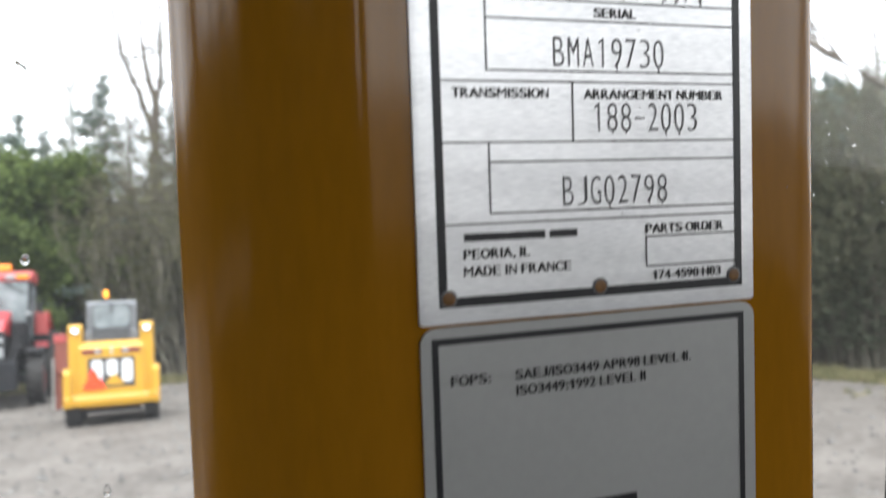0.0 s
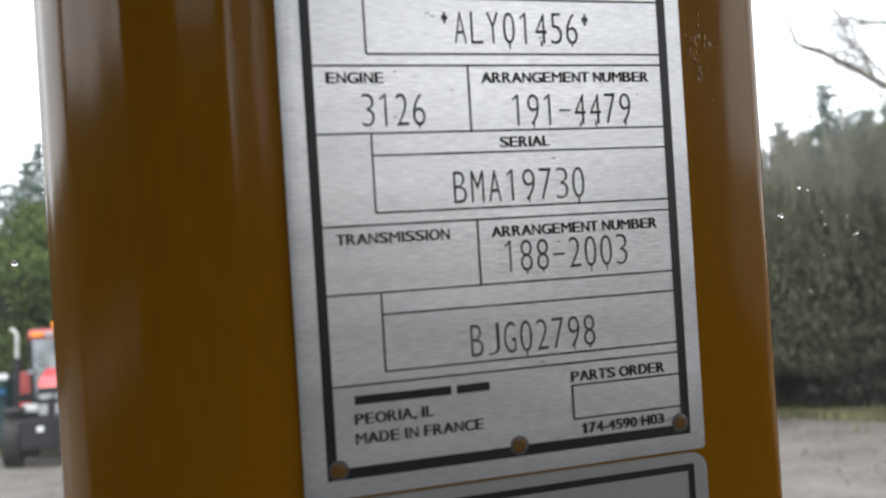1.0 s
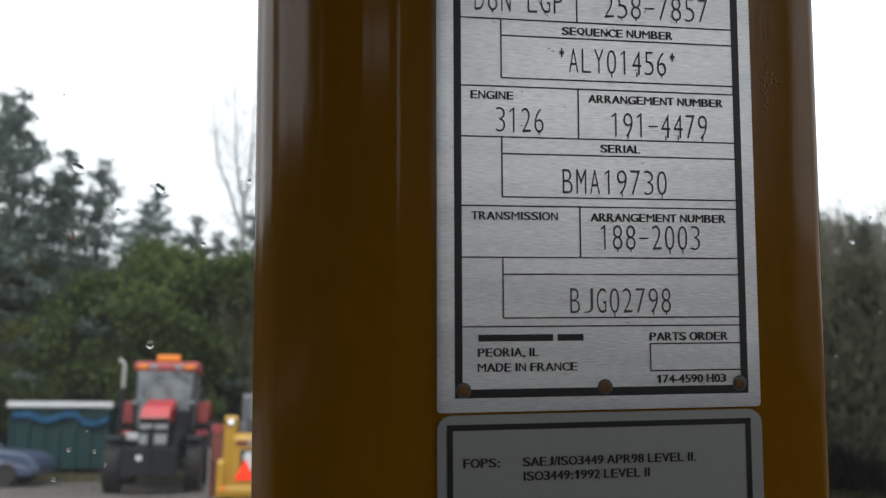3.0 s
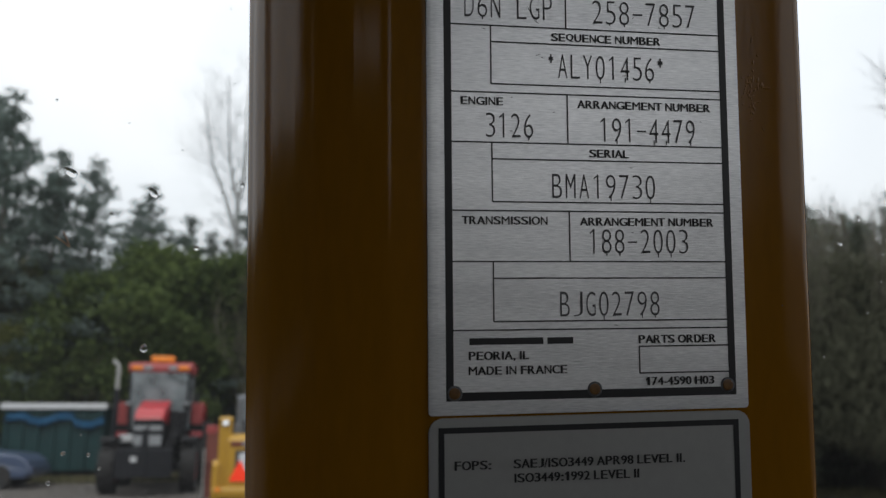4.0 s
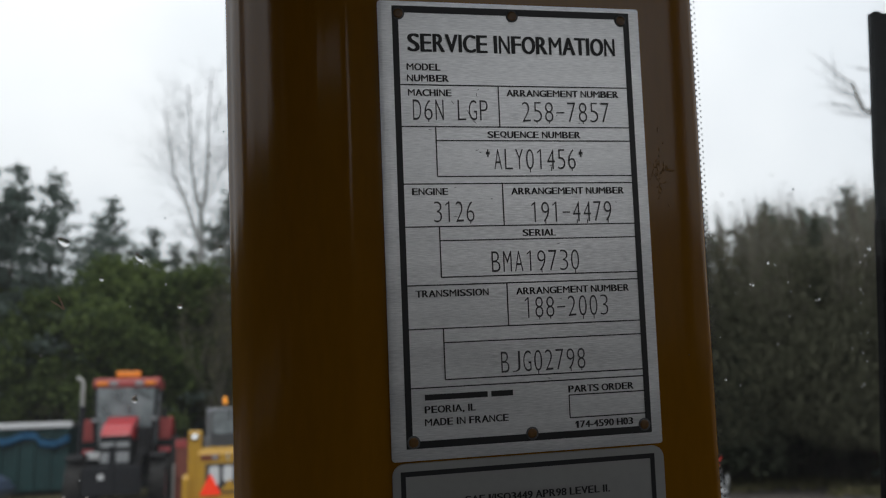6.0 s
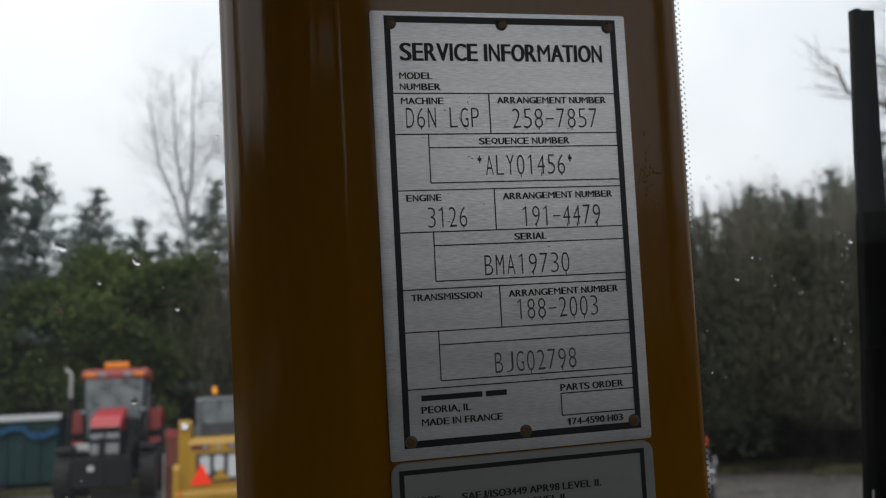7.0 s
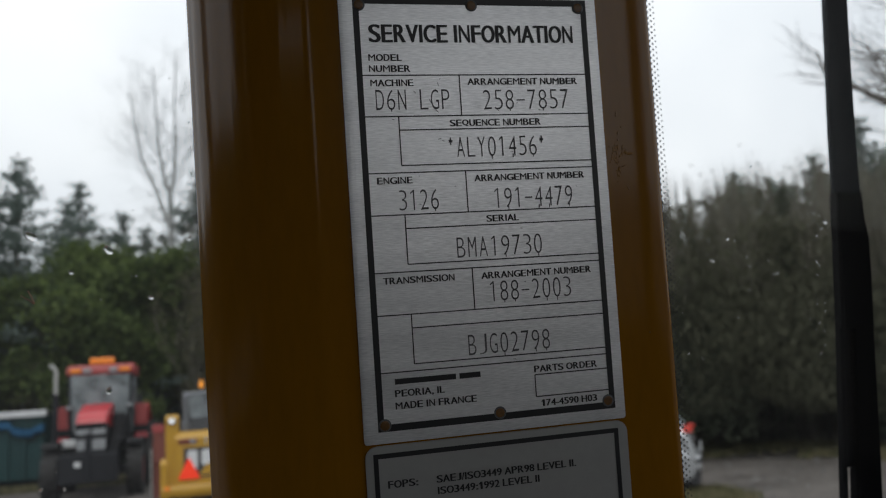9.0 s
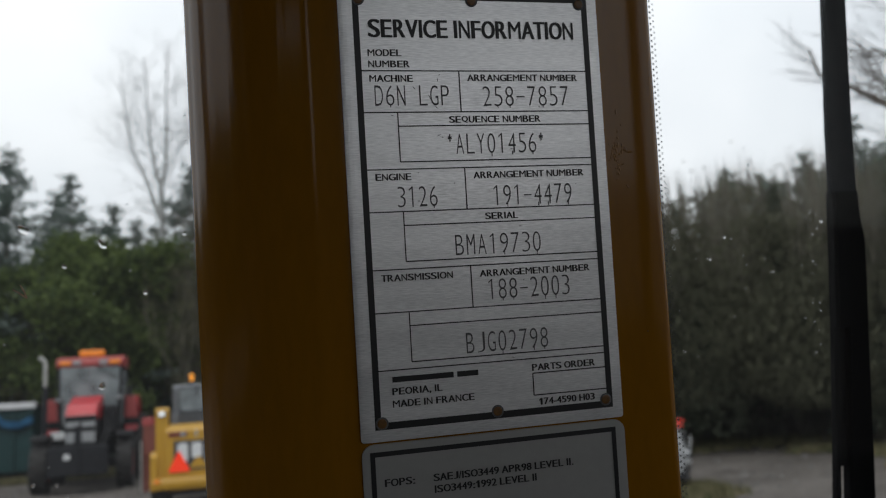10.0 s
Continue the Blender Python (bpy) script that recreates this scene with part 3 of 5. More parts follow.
def build_panes():
    w1 = thing("window_1", POST, "clear front pane with scattered rain drops", "window", kind="structure")
    pane = slab((-0.80, 0.094), (-0.036, 0.094), -0.40, 0.62, 0.004, WET_PANE, "pane", w1)
    pane.visible_shadow = False
    bm = box(-0.046, -0.028, 0.086, 0.0935, -0.40, 0.62)
    part("seal", bm, RUBBER, w1, "black rubber seal")
    w2 = thing("window_2", POST, "clear corner pane with dotted black edge print", "window", kind="structure")
    pane = slab(RIGHT_A.xy, RIGHT_B.xy, -0.40, 0.62, 0.004, PANE, "pane", w2)
    pane.visible_shadow = False
    # the dotted print along the pane's edge, fading out from the post
    d = (RIGHT_B - RIGHT_A).normalized()
    nrm = Vector((d.y, -d.x, 0))
    bm = bmesh.new()
    for c in range(4):
        r = 0.00072 - 0.00011 * c
        for k in range(-130, 240):
            z = (k + 0.5 * (c % 2)) * 0.0022
            o = RIGHT_A + d * (0.0247 + c * 0.0015) + nrm * 0.0003
            o.z = z
            vs = [bm.verts.new(o + d * (r * math.cos(i * math.tau / 6)) + Vector((0, 0, r * math.sin(i * math.tau / 6)))) for i in range(6)]
            bm.faces.new(vs)
    tagged(part("dot_print", bm, FRIT, w2, "rows of tiny printed black dots"), kind="stuff")
    bm = prism([(p.x, p.y) for p in (RIGHT_A + nrm * 0.0004 - d * 0.01, RIGHT_A + d * 0.0237 + nrm * 0.0004, RIGHT_A + d * 0.0237 + nrm * 0.0014, RIGHT_A - d * 0.01 + nrm * 0.0014)], "z", -0.40, 0.62)
    part("solid_print", bm, FRIT, w2, "solid black edge print")


def build_wiper():
    p = thing("wiper", POST, "black wiper arm and blade parked upright on the corner pane", "wiper")

    def strip(pts, y0, y1, bevel, mat, name, label):
        """pts: rows of (v, left, right) in millimetres."""
        bm = bmesh.new()
        rings = []
        for v, l, r in pts:
            ring = []
            for u, y in ((l, y0 + bevel), (l + bevel, y0), (r - bevel, y0), (r, y0 + bevel), (r, y1), (l, y1)):
                ring.append(bm.verts.new(((u - 0.2) * MM, y * MM, (v + 0.5) * MM)))
            rings.append(ring)
        for a, b in zip(rings, rings[1:]):
            for k in range(6):
                bm.faces.new((a[k], a[(k + 1) % 6], b[(k + 1) % 6], b[k]))
        bm.faces.new(rings[0])
        bm.faces.new(rings[-1])
        bmesh.ops.recalc_face_normals(bm, faces=bm.faces[:])
        part(name, bm, mat, p, label)
    strip([(87.0, 220.5, 232.3), (60, 219.2, 231.2), (23, 217.2, 230.2), (-4, 216.4, 229.9)], 85.5, 88, 0.6, WIPER_GREY, "blade_cover", "dark grey plastic wiper cover")
    strip([(87.8, 222.1, 225.5), (86.4, 222.1, 225.5)], 85.8, 87.5, 0.2, WIPER_BLACK, "end_tab", "small black end tab")
    strip([(-3, 216.4, 229.6), (-14, 215.9, 229.9), (-24, 215.5, 231.4), (-40, 214.6, 231.0), (-62, 213.4, 229.9)], 84, 89, 1.0, WIPER_BLACK, "arm_head", "black wiper arm head")
    strip([(-61, 219.0, 229.8), (-117, 215.0, 227.4), (-200, 209.2, 223.2), (-330, 200, 217.5)], 84, 89, 1.0, WIPER_BLACK, "arm", "black wiper arm")
    strip([(-61, 213.4, 216.0), (-117, 209.4, 211.8), (-200, 203.0, 205.4), (-330, 193, 195.4)], 86, 89, 0.3, WIPER_BLACK, "rubber_blade", "thin rubber wiping blade")
    strip([(-61, 215.8, 219.4), (-117, 211.6, 215.4), (-121.5, 211.3, 215.1)], 86.5, 88.5, 0.3, WIPER_BLACK, "spine", "dark metal spine between blade and arm")


def build_drops():
    """Rain drops on the panes: flattened, sagging beads."""
    rng = random.Random(5)

    def bead(seed):
        bm = bmesh.new()
        bmesh.ops.create_icosphere(bm, subdivisions=3, radius=1.0)
        for v in bm.verts:
            v.co *= 1 + 0.22 * noise.noise(v.co * 1.1 + Vector((seed * 7, 0, 0)))
            v.co.y = max(v.co.y, -0.9) * 0.42
            if v.co.z < 0:
                v.co.x *= 1.15
        ob = link("water_drop", bm, WATER, smooth=True)
        return tagged(ob, "clear rain drop clinging to the window pane", "water drop", "rain drops on the panes")
    beads = [bead(k) for k in range(4)]
    used = [False] * 4
    spots = [(-108.8, -4.4, 1.8, -48), (-82.8, -10.7, 1.5, -35), (-95.9, -18.2, 0.65, -40), (-68.7, -29.2, 0.8, -55), (-116.5, -44.8, 0.22, 0), (-84.8, -62, 1.1, 10), (-73.6, 3.6, 0.3, 70),
             (-58.4, 53, 0.35, 20), (-57, 26.9, 0.35, 80), (-54, -7.9, 0.7, 10), (-113.7, 19.5, 0.4, 30), (-86.2, -28.6, 0.18, 0), (-101.2, -95.8, 0.6, 65), (-113.2, -104.2, 0.7, 20), (-97.8, -100.2, 0.5, 50), (-108.9, -95.1, 0.6, 70)]
    spots += [(-68.0, -128.2, 1.5, 10), (-52.1, 36.0, 0.5, 15), (-60.7, -10.6, 0.3, 40), (-73.6, -20.8, 0.3, 0), (-90.8, 12.4, 0.25, 60), (-103.7, -89.3, 0.3, 20)]
    todo = [(Vector(((u - 1.2) * MM, 0.0985, (v + 0.35) * MM)), 0.0, r, a) for u, v, r, a in spots]
    d = (RIGHT_B - RIGHT_A).normalized()
    yaw = math.degrees(math.atan2(d.y, d.x))
    out = Vector((-d.y, d.x, 0))
    # beads run down beside the wiper; a few sit singly on the pane
    for k in range(52):
        if k < 30:
            v = rng.uniform(-72, -8)
            s, r = 0.1135 + 0.00006 * v + rng.gauss(0, 0.0032), rng.uniform(0.16, 0.42)
        elif k < 38:
            s, v, r = ((0.1186, -15.4, 0.9), (0.1372, -17.2, 0.9), (0.0621, -20.7, 0.6), (0.0537, -29.2, 0.6), (0.0783, 8.3, 0.5), (0.088, -35.8, 0.4), (0.0376, -64.2, 0.4), (0.1279, -100.3, 0.6))[k - 30]
        else:
            s, v, r = rng.uniform(0.035, 0.14), rng.uniform(-85, -18), rng.uniform(0.15, 0.35)
        o = RIGHT_A + d * s + out * 0.0045
        o.z = (v + 0.5) * MM
        todo.append((o, yaw, r, rng.uniform(0, 90)))
    for i, (o, yw, r, a) in enumerate(todo):
        m = POST @ pose(*o, 0, 0, yw) @ pose(0, 0, 0, 0, a, 0)
        b = beads[i % 4]
        if used[i % 4]:
            ob = copy_thing(b, m)
        else:
            ob, used[i % 4] = b, True
            b.matrix_world = m
        # the large ones are drawn out along their slant
        ob.scale = (r * MM * (0.72 if r > 1.1 else 1.0), r * MM, r * MM * (1.0 + 0.5 * rng.random()))


def build_cab():
    """Unseen plain walls that close the cab: sills, roof, corner posts; openings placed to shape its light."""
    plan = [(-0.84, 0.20), (0.05, 0.20), (1.06, 0.42), (1.06, -1.40), (-0.84, -1.40)]

    def wall(name, a, b, z0, z1, thick=0.05):
        a, b = Vector((*a, 0)), Vector((*b, 0))
        d = (b - a).normalized()
        nrm = Vector((-d.y, d.x, 0)) * thick
        bm = prism([(q.x, q.y) for q in (a, b, b + nrm, a + nrm)], "z", z0, z1, 0.006)
        return tagged(link(name, bm, CAB_TRIM), "dark grey unseen cab wall, added to shape the light", "cab wall", kind="structure")
    sides = list(zip(plan, plan[1:] + plan[:1]))
    for i, (a, b) in enumerate(sides[:2]):
        wall("wall_%d" % (i + 1), a, b, 0.0, 1.46)
    # wide openings added beside and behind on the right, to light plate and post
    wall("wall_3", plan[2], (1.06, -0.75), 0.0, 1.36)
    wall("wall_15", plan[2], (1.06, -0.75), 2.18, 2.30)
    wall("wall_16", (1.06, -0.70), (1.06, -0.75), 1.36, 2.18)
    wall("wall_4", (1.06, -0.75), plan[3], 0.0, 1.40)
    wall("wall_5", plan[3], (0.12, -1.40), 0.0, 1.40)
    # made-up upright that keeps the rear sky off the post's right strip
    wall("wall_17", plan[3], (0.90, -1.40), 1.40, 2.20)
    wall("wall_14", plan[3], (0.12, -1.40), 2.20, 2.30)
    # invented rear corner: closed side, two high slots for streaks on the paint; door's side: one tall opening
    wall("wall_6", (0.12, -1.40), plan[4], 0.0, 1.60)
    wall("wall_8", (0.12, -1.40), plan[4], 2.05, 2.30)
    wall("wall_10", (0.12, -1.40), (-0.13, -1.40), 1.60, 2.05)
    wall("wall_11", (-0.24, -1.40), (-0.56, -1.40), 1.60, 2.05)
    wall("wall_7", plan[4], (-0.84, -0.36), 0.0, 2.30)
    wall("wall_9", (-0.84, -0.36), plan[0], 0.0, 1.49)
    wall("wall_12", (-0.84, -0.36), plan[0], 2.18, 2.30)
    wall("wall_13", (-0.84, 0.14), plan[0], 1.49, 2.18)
    for i, (x, y) in enumerate(plan):
        if i == 1:
            continue
        bm = box(x - 0.05, x + 0.05, y - 0.05, y + 0.05, 1.20, 2.34, 0.01)
        tagged(link("corner_post", bm, CAB_TRIM), "dark grey cab corner post", "cab post", kind="structure")
    bm = prism([(x * 1.03, y + (0.03 if y > 0 else -0.03)) for x, y in plan], "z", 2.30, 2.40, 0.01)
    tagged(link("ceiling", bm, CAB_TRIM), "dark grey cab roof lining", "ceiling", kind="structure")
    bm = prism([(x * 0.98, y * 0.98) for x, y in plan], "z", 0.70, 0.76)
    tagged(link("floor", bm, CAB_TRIM), "dark cab floor", "floor", kind="structure")


def build_stuck_twig():
    """A forked scrap of twig that the rain has stuck to the pane."""
    p = thing("twig_scrap", POST, "tiny forked reddish twig stuck to the wet pane", "twig")
    for u, v in ((-114.2, -25.2), (-111.8, -23.6)):
        bm = bmesh.new()
        tube(bm, [(-109.8 * MM, 0.0984, -28.5 * MM), ((u - 109.8) / 2 * MM + 0.0002, 0.0985, (v - 28.5) / 2 * MM), (u * MM, 0.0984, v * MM)], [0.00034, 0.00032, 0.00022], 6)
        part("stem", bm, TWIG_RED, p)


build_post()
build_service_plate()
build_fops_plate()
build_panes()
build_wiper()
build_drops()
build_stuck_twig()
build_cab()


# ---- the yard ----
def build_ground():
    bm = bmesh.new()
    # fine grid near, one sheet out to the horizon
    xs = [-2500, -600, -150, -60] + [-40 + k for k in range(81)] + [60, 150, 600, 2500]
    ys = [-2500, -600, -150, -40] + [-10 + k for k in range(61)] + [70, 150, 600, 2500]
    grid = [[bm.verts.new((x, y, 0.035 * noise.noise((x * 0.35, y * 0.35, 0)) + 0.05 * noise.noise((x * 0.11, y * 0.11, 3)) if abs(x) < 41 and -11 < y < 51 else 0)) for x in xs] for y in ys]
    for r0, r1 in zip(grid, grid[1:]):
        for k in range(len(xs) - 1):
            bm.faces.new((r0[k], r0[k + 1], r1[k + 1], r1[k]))
    ob = link("ground", bm, GRAVEL, smooth=True)
    tagged(ob, "grey-brown packed gravel yard, damp and uneven", "ground", kind="structure")


def build_stones():
    rng = random.Random(11)
    verts, faces = [], []
    for _ in range(2600):
        x, y = rng.uniform(-9, 14), 5 + 18 * rng.random() ** 1.3
        r = rng.uniform(0.012, 0.04) * (1 + (y - 5) / 25)
        b = len(verts)
        a = rng.random() * 6
        for k in range(5):
            verts.append((x + r * math.cos(a + k * 1.2566) * rng.uniform(0.7, 1.2), y + r * math.sin(a + k * 1.2566) * rng.uniform(0.7, 1.2), 0.005))
        verts.append((x, y, r * rng.uniform(0.5, 0.9) + 0.02))
        faces += [(b + k, b + (k + 1) % 5, b + 5) for k in range(5)]
    me = bpy.data.meshes.new("gravel_stones")
    me.from_pydata(verts, [], faces)
    me.materials.append(STONE)
    tagged(new("gravel_stones", me), "loose grey stones scattered over the gravel yard", "gravel", kind="stuff")


def build_grass():
    rng = random.Random(21)
    verts, faces = [], []

    def tuft(x, y, h):
        for _ in range(5):
            a, lean = rng.random() * 6.28, rng.uniform(0.1, 0.6)
            w = 0.012 + 0.012 * rng.random()
            b = len(verts)
            hh = h * rng.uniform(0.5, 1.2)
            verts.extend([(x - w * math.sin(a), y + w * math.cos(a), 0), (x + w * math.sin(a), y - w * math.cos(a), 0), (x + lean * hh * math.cos(a), y + lean * hh * math.sin(a), hh + 0.03)])
            faces.append((b, b + 1, b + 2))
            x += rng.gauss(0, 0.03)
            y += rng.gauss(0, 0.03)
    for _ in range(5200):
        s = rng.random()
        # a strip of rough grass along the wood's edge, and a patch by the parked car
        x, y = 11.2 + 1.6 * s + rng.gauss(0, 0.5), 8.0 + 13 * s + rng.gauss(0, 0.6)
        if noise.noise((x * 0.6, y * 0.6, 1)) > -0.05:
            tuft(x, y, rng.uniform(0.05, 0.16))
    # dry and green patches between the track and the wood
    for _ in range(9000):
        x, y = rng.uniform(8.3, 12.2), rng.uniform(8.5, 19.0)
        if noise.noise((x * 0.35, y * 0.22, 5)) + 0.12 * (x - 9.8) > 0.05:
            tuft(x, y, rng.uniform(0.04, 0.12))
    for _ in range(3500):
        x, y = 5.85 + rng.gauss(0, 0.32), 11.0 + rng.gauss(0, 0.32)
        tuft(x, y, rng.uniform(0.05, 0.14))
    for _ in range(6000):
        x, y = rng.uniform(-14, 2), 24.6 + abs(rng.gauss(0, 1.6))
        tuft(x, y, rng.uniform(0.06, 0.20))
    me = bpy.data.meshes.new("grass")
    me.from_pydata(verts, [], faces)
    me.materials.append(GRASS)
    tagged(new("grass", me), "patchy rough grass, half green and half dry", "grass", kind="stuff")


build_ground()
build_stones()
build_grass()


# ---- vehicles ----
def tyre_bm(radius, width, lug, count):
    """A tyre with real lugs, turned about x."""
    h = width / 2
    bm = lathe([(-h * 0.8, radius * 0.56), (-h, radius * 0.70), (-h, radius * 0.90), (-h * 0.85, radius * 0.965), (h * 0.85, radius * 0.965), (h, radius * 0.90), (h, radius * 0.70), (h * 0.8, radius * 0.56)], 32)
    for k in range(count):
        for side in (-1, 1):
            a = math.tau * (k + (0.5 if side > 0 else 0)) / count
            b = box(0.02 * side if side > 0 else -h * 1.02, h * 1.02 if side > 0 else -0.02, -lug, lug, radius * 0.94, radius * 1.0)
            for v in b.verts:
                v.co.y += side * v.co.x * 0.45
            bmesh.ops.rotate(b, verts=b.verts[:], cent=(0, 0, 0), matrix=Matrix.Rotation(a, 3, "X"))
            merge(bm, b)
    return bm


def wheel(parent, x, y, radius, width, rim_mat, lug=0.03, count=18):
    w = part("wheel", tyre_bm(radius, width, lug, count), TYRE, parent, "black lugged rubber tyre")
    w.location = (x, y, radius)
    bm = lathe([(-width * 0.3, radius * 0.2), (-width * 0.38, radius * 0.5), (-width * 0.42, radius * 0.57), (width * 0.42, radius * 0.57), (width * 0.38, radius * 0.5), (width * 0.3, radius * 0.2)], 24)
    part("rim", bm, rim_mat, w)
    return w


def build_loader():
    """A compact wheeled loader seen from behind; x to the side, y forwards from its rear."""
    p = thing("skid_loader", pose(-1.09, 15.05, 0, 0, 0, 2), "yellow wheeled skid loader parked on gravel, seen from behind", "skid loader")
    # engine box and rear door
    part("chassis", box(-0.60, 0.60, 0.10, 2.1, 0.30, 1.05, 0.03), YELLOW, p)
    part("rear_door", prism([(-0.06, 0.52), (-0.06, 1.34), (0.02, 1.44), (0.16, 1.46), (0.16, 0.52)], "x", -0.56, 0.56, 0.015), YELLOW, p)
    part("bumper", prism([(-0.12, 0.36), (-0.14, 0.46), (-0.12, 0.54), (0.2, 0.54), (0.2, 0.36)], "x", -0.80, 0.80, 0.012), YELLOW, p)
    for s in (-1, 1):
        tower = prism([(0.0, 0.50), (-0.02, 1.70), (0.06, 1.76), (0.52, 1.70), (0.80, 1.30), (0.80, 0.50)], "x", s * 0.50, s * 0.74, 0.02)
        t = part("lift_tower", tower, YELLOW, p)
        part("lower_guard", prism([(-0.10, 0.34), (-0.10, 0.92), (0.0, 1.0), (0.3, 1.0), (0.3, 0.34)], "x", s * 0.70, s * 0.83, 0.02), YELLOW, p)
        lamp = part("work_lamp", box(s * 0.62 - 0.065, s * 0.62 + 0.065, -0.06, 0.02, 1.60, 1.70, 0.012), IRON, p, "black work lamp with bright glass")
        part("lamp_glass", box(s * 0.62 - 0.05, s * 0.62 + 0.05, -0.068, -0.058, 1.612, 1.688, 0.004), WORK_LAMP, lamp, "bright lit lamp glass")
        strip = part("tail_strip", box(s * 0.33 - 0.17, s * 0.33 + 0.17, -0.075, -0.055, 1.235, 1.325, 0.006), STRIP_RED, p, "dark red tail lamp strip")
        part("reversing_lamp", box(s * 0.24 - 0.045, s * 0.24 + 0.045, -0.083, -0.073, 1.245, 1.315, 0.004), HEADLAMP, strip)
        part("marker_lamp", box(s * 0.70 - 0.05, s * 0.70 + 0.05, -0.155, -0.135, 0.47, 0.54, 0.006), AMBER, p, "small orange marker lamp")
        arm = prism([(0.3, 1.52), (0.45, 1.66), (2.6, 1.10), (2.75, 0.35), (2.60, 0.33), (2.45, 0.95)], "x", s * 0.60, s * 0.70, 0.015)
        part("lift_arm", arm, YELLOW, p)
    part("door_latch", box(-0.02, 0.02, -0.075, -0.055, 1.22, 1.34, 0.006), STEEL, p)
    # dark sign panel with plain shapes in place of the maker's mark
    panel = part("sign_panel", box(-0.41, 0.40, -0.075, -0.058, 0.66, 1.17, 0.008), PANEL_BLACK, p, "black panel with white and yellow shapes")
    for x0, x1, z0 in ((-0.34, -0.155, 0.80), (-0.085, 0.10, 0.86), (0.175, 0.355, 0.74)):
        part("white_shape", prism(rounded(x0, x1, z0, 1.125, 0.05), "y", -0.082, -0.072), WHITE, panel)
    part("yellow_shape", prism([(-0.14, 0.70), (0.04, 0.90), (0.22, 0.70)], "y", -0.086, -0.0815), YELLOW, panel)
    tri = prism([(-0.50, 0.66), (-0.33, 0.985), (-0.30, 0.985), (-0.12, 0.66), (-0.13, 0.64), (-0.49, 0.64)], "y", -0.096, -0.089)
    part("warning_triangle", tri, SMV, p, "bright orange slow-vehicle triangle")
    # grille and cab
    grille = part("grille", box(-0.34, 0.34, 0.16, 0.55, 1.40, 1.68, 0.01), IRON, p, "dark slatted engine grille")
    for k in range(12):
        x = -0.31 + 0.62 * k / 11
        part("slat", box(x - 0.012, x + 0.012, 0.145, 0.165, 1.42, 1.66), CAB_GREY, grille)
    for s in (-1, 1):
        part("filter_can", box(s * 0.40 - 0.08, s * 0.40 + 0.08, 0.16, 0.5, 1.42, 1.64, 0.03), CAB_GREY, p)
    cab = part("cab", prism([(0.50, 1.05), (0.42, 1.62), (0.40, 2.10), (0.46, 2.16), (1.52, 2.16), (1.60, 2.10), (1.66, 1.05)], "x", -0.45, 0.45, 0.03), CAB_GREY, p, "dark grey roll-over cab")
    for x in (-0.45, 0.45):
        part("cab_side_mesh", box(x - 0.012, x + 0.012, 0.60, 1.45, 1.35, 2.02, 0.004), IRON, cab)
    part("rear_window", prism(rounded(-0.33, 0.33, 1.68, 2.09, 0.10), "y", 0.382, 0.40), TINTED, cab, "rounded tinted rear window")
    part("window_backing", prism(rounded(-0.315, 0.315, 1.695, 2.075, 0.10), "y", 0.396, 0.404), GREY_IRON, cab)
    part("window_seal", prism(rounded(-0.345, 0.345, 1.665, 2.105, 0.11), "y", 0.392, 0.410), IRON, cab)
    b = part("beacon_base", lathe([(2.16, 0.05), (2.19, 0.05), (2.20, 0.035), (2.24, 0.03)], 16, "z"), IRON, p)
    b.location = (-0.10, 0.6, 0)
    part("beacon_lens", lathe([(2.22, 0.034), (2.24, 0.042), (2.33, 0.040), (2.36, 0.024)], 16, "z"), BEACON_LIT, b, "glowing amber beacon")
    part("wiper", box(-0.012, 0.012, 0.366, 0.378, 1.92, 2.12), IRON, cab)
    part("belly_pan", box(-0.50, 0.50, 0.15, 1.9, 0.22, 0.36, 0.02), IRON, p)
    for x in (-0.68, 0.68):
        for y in (0.42, 1.50):
            wheel(p, x, y, 0.415, 0.27, YELLOW, 0.028, 16)
    p.scale = (0.93, 1.0, 1.0)


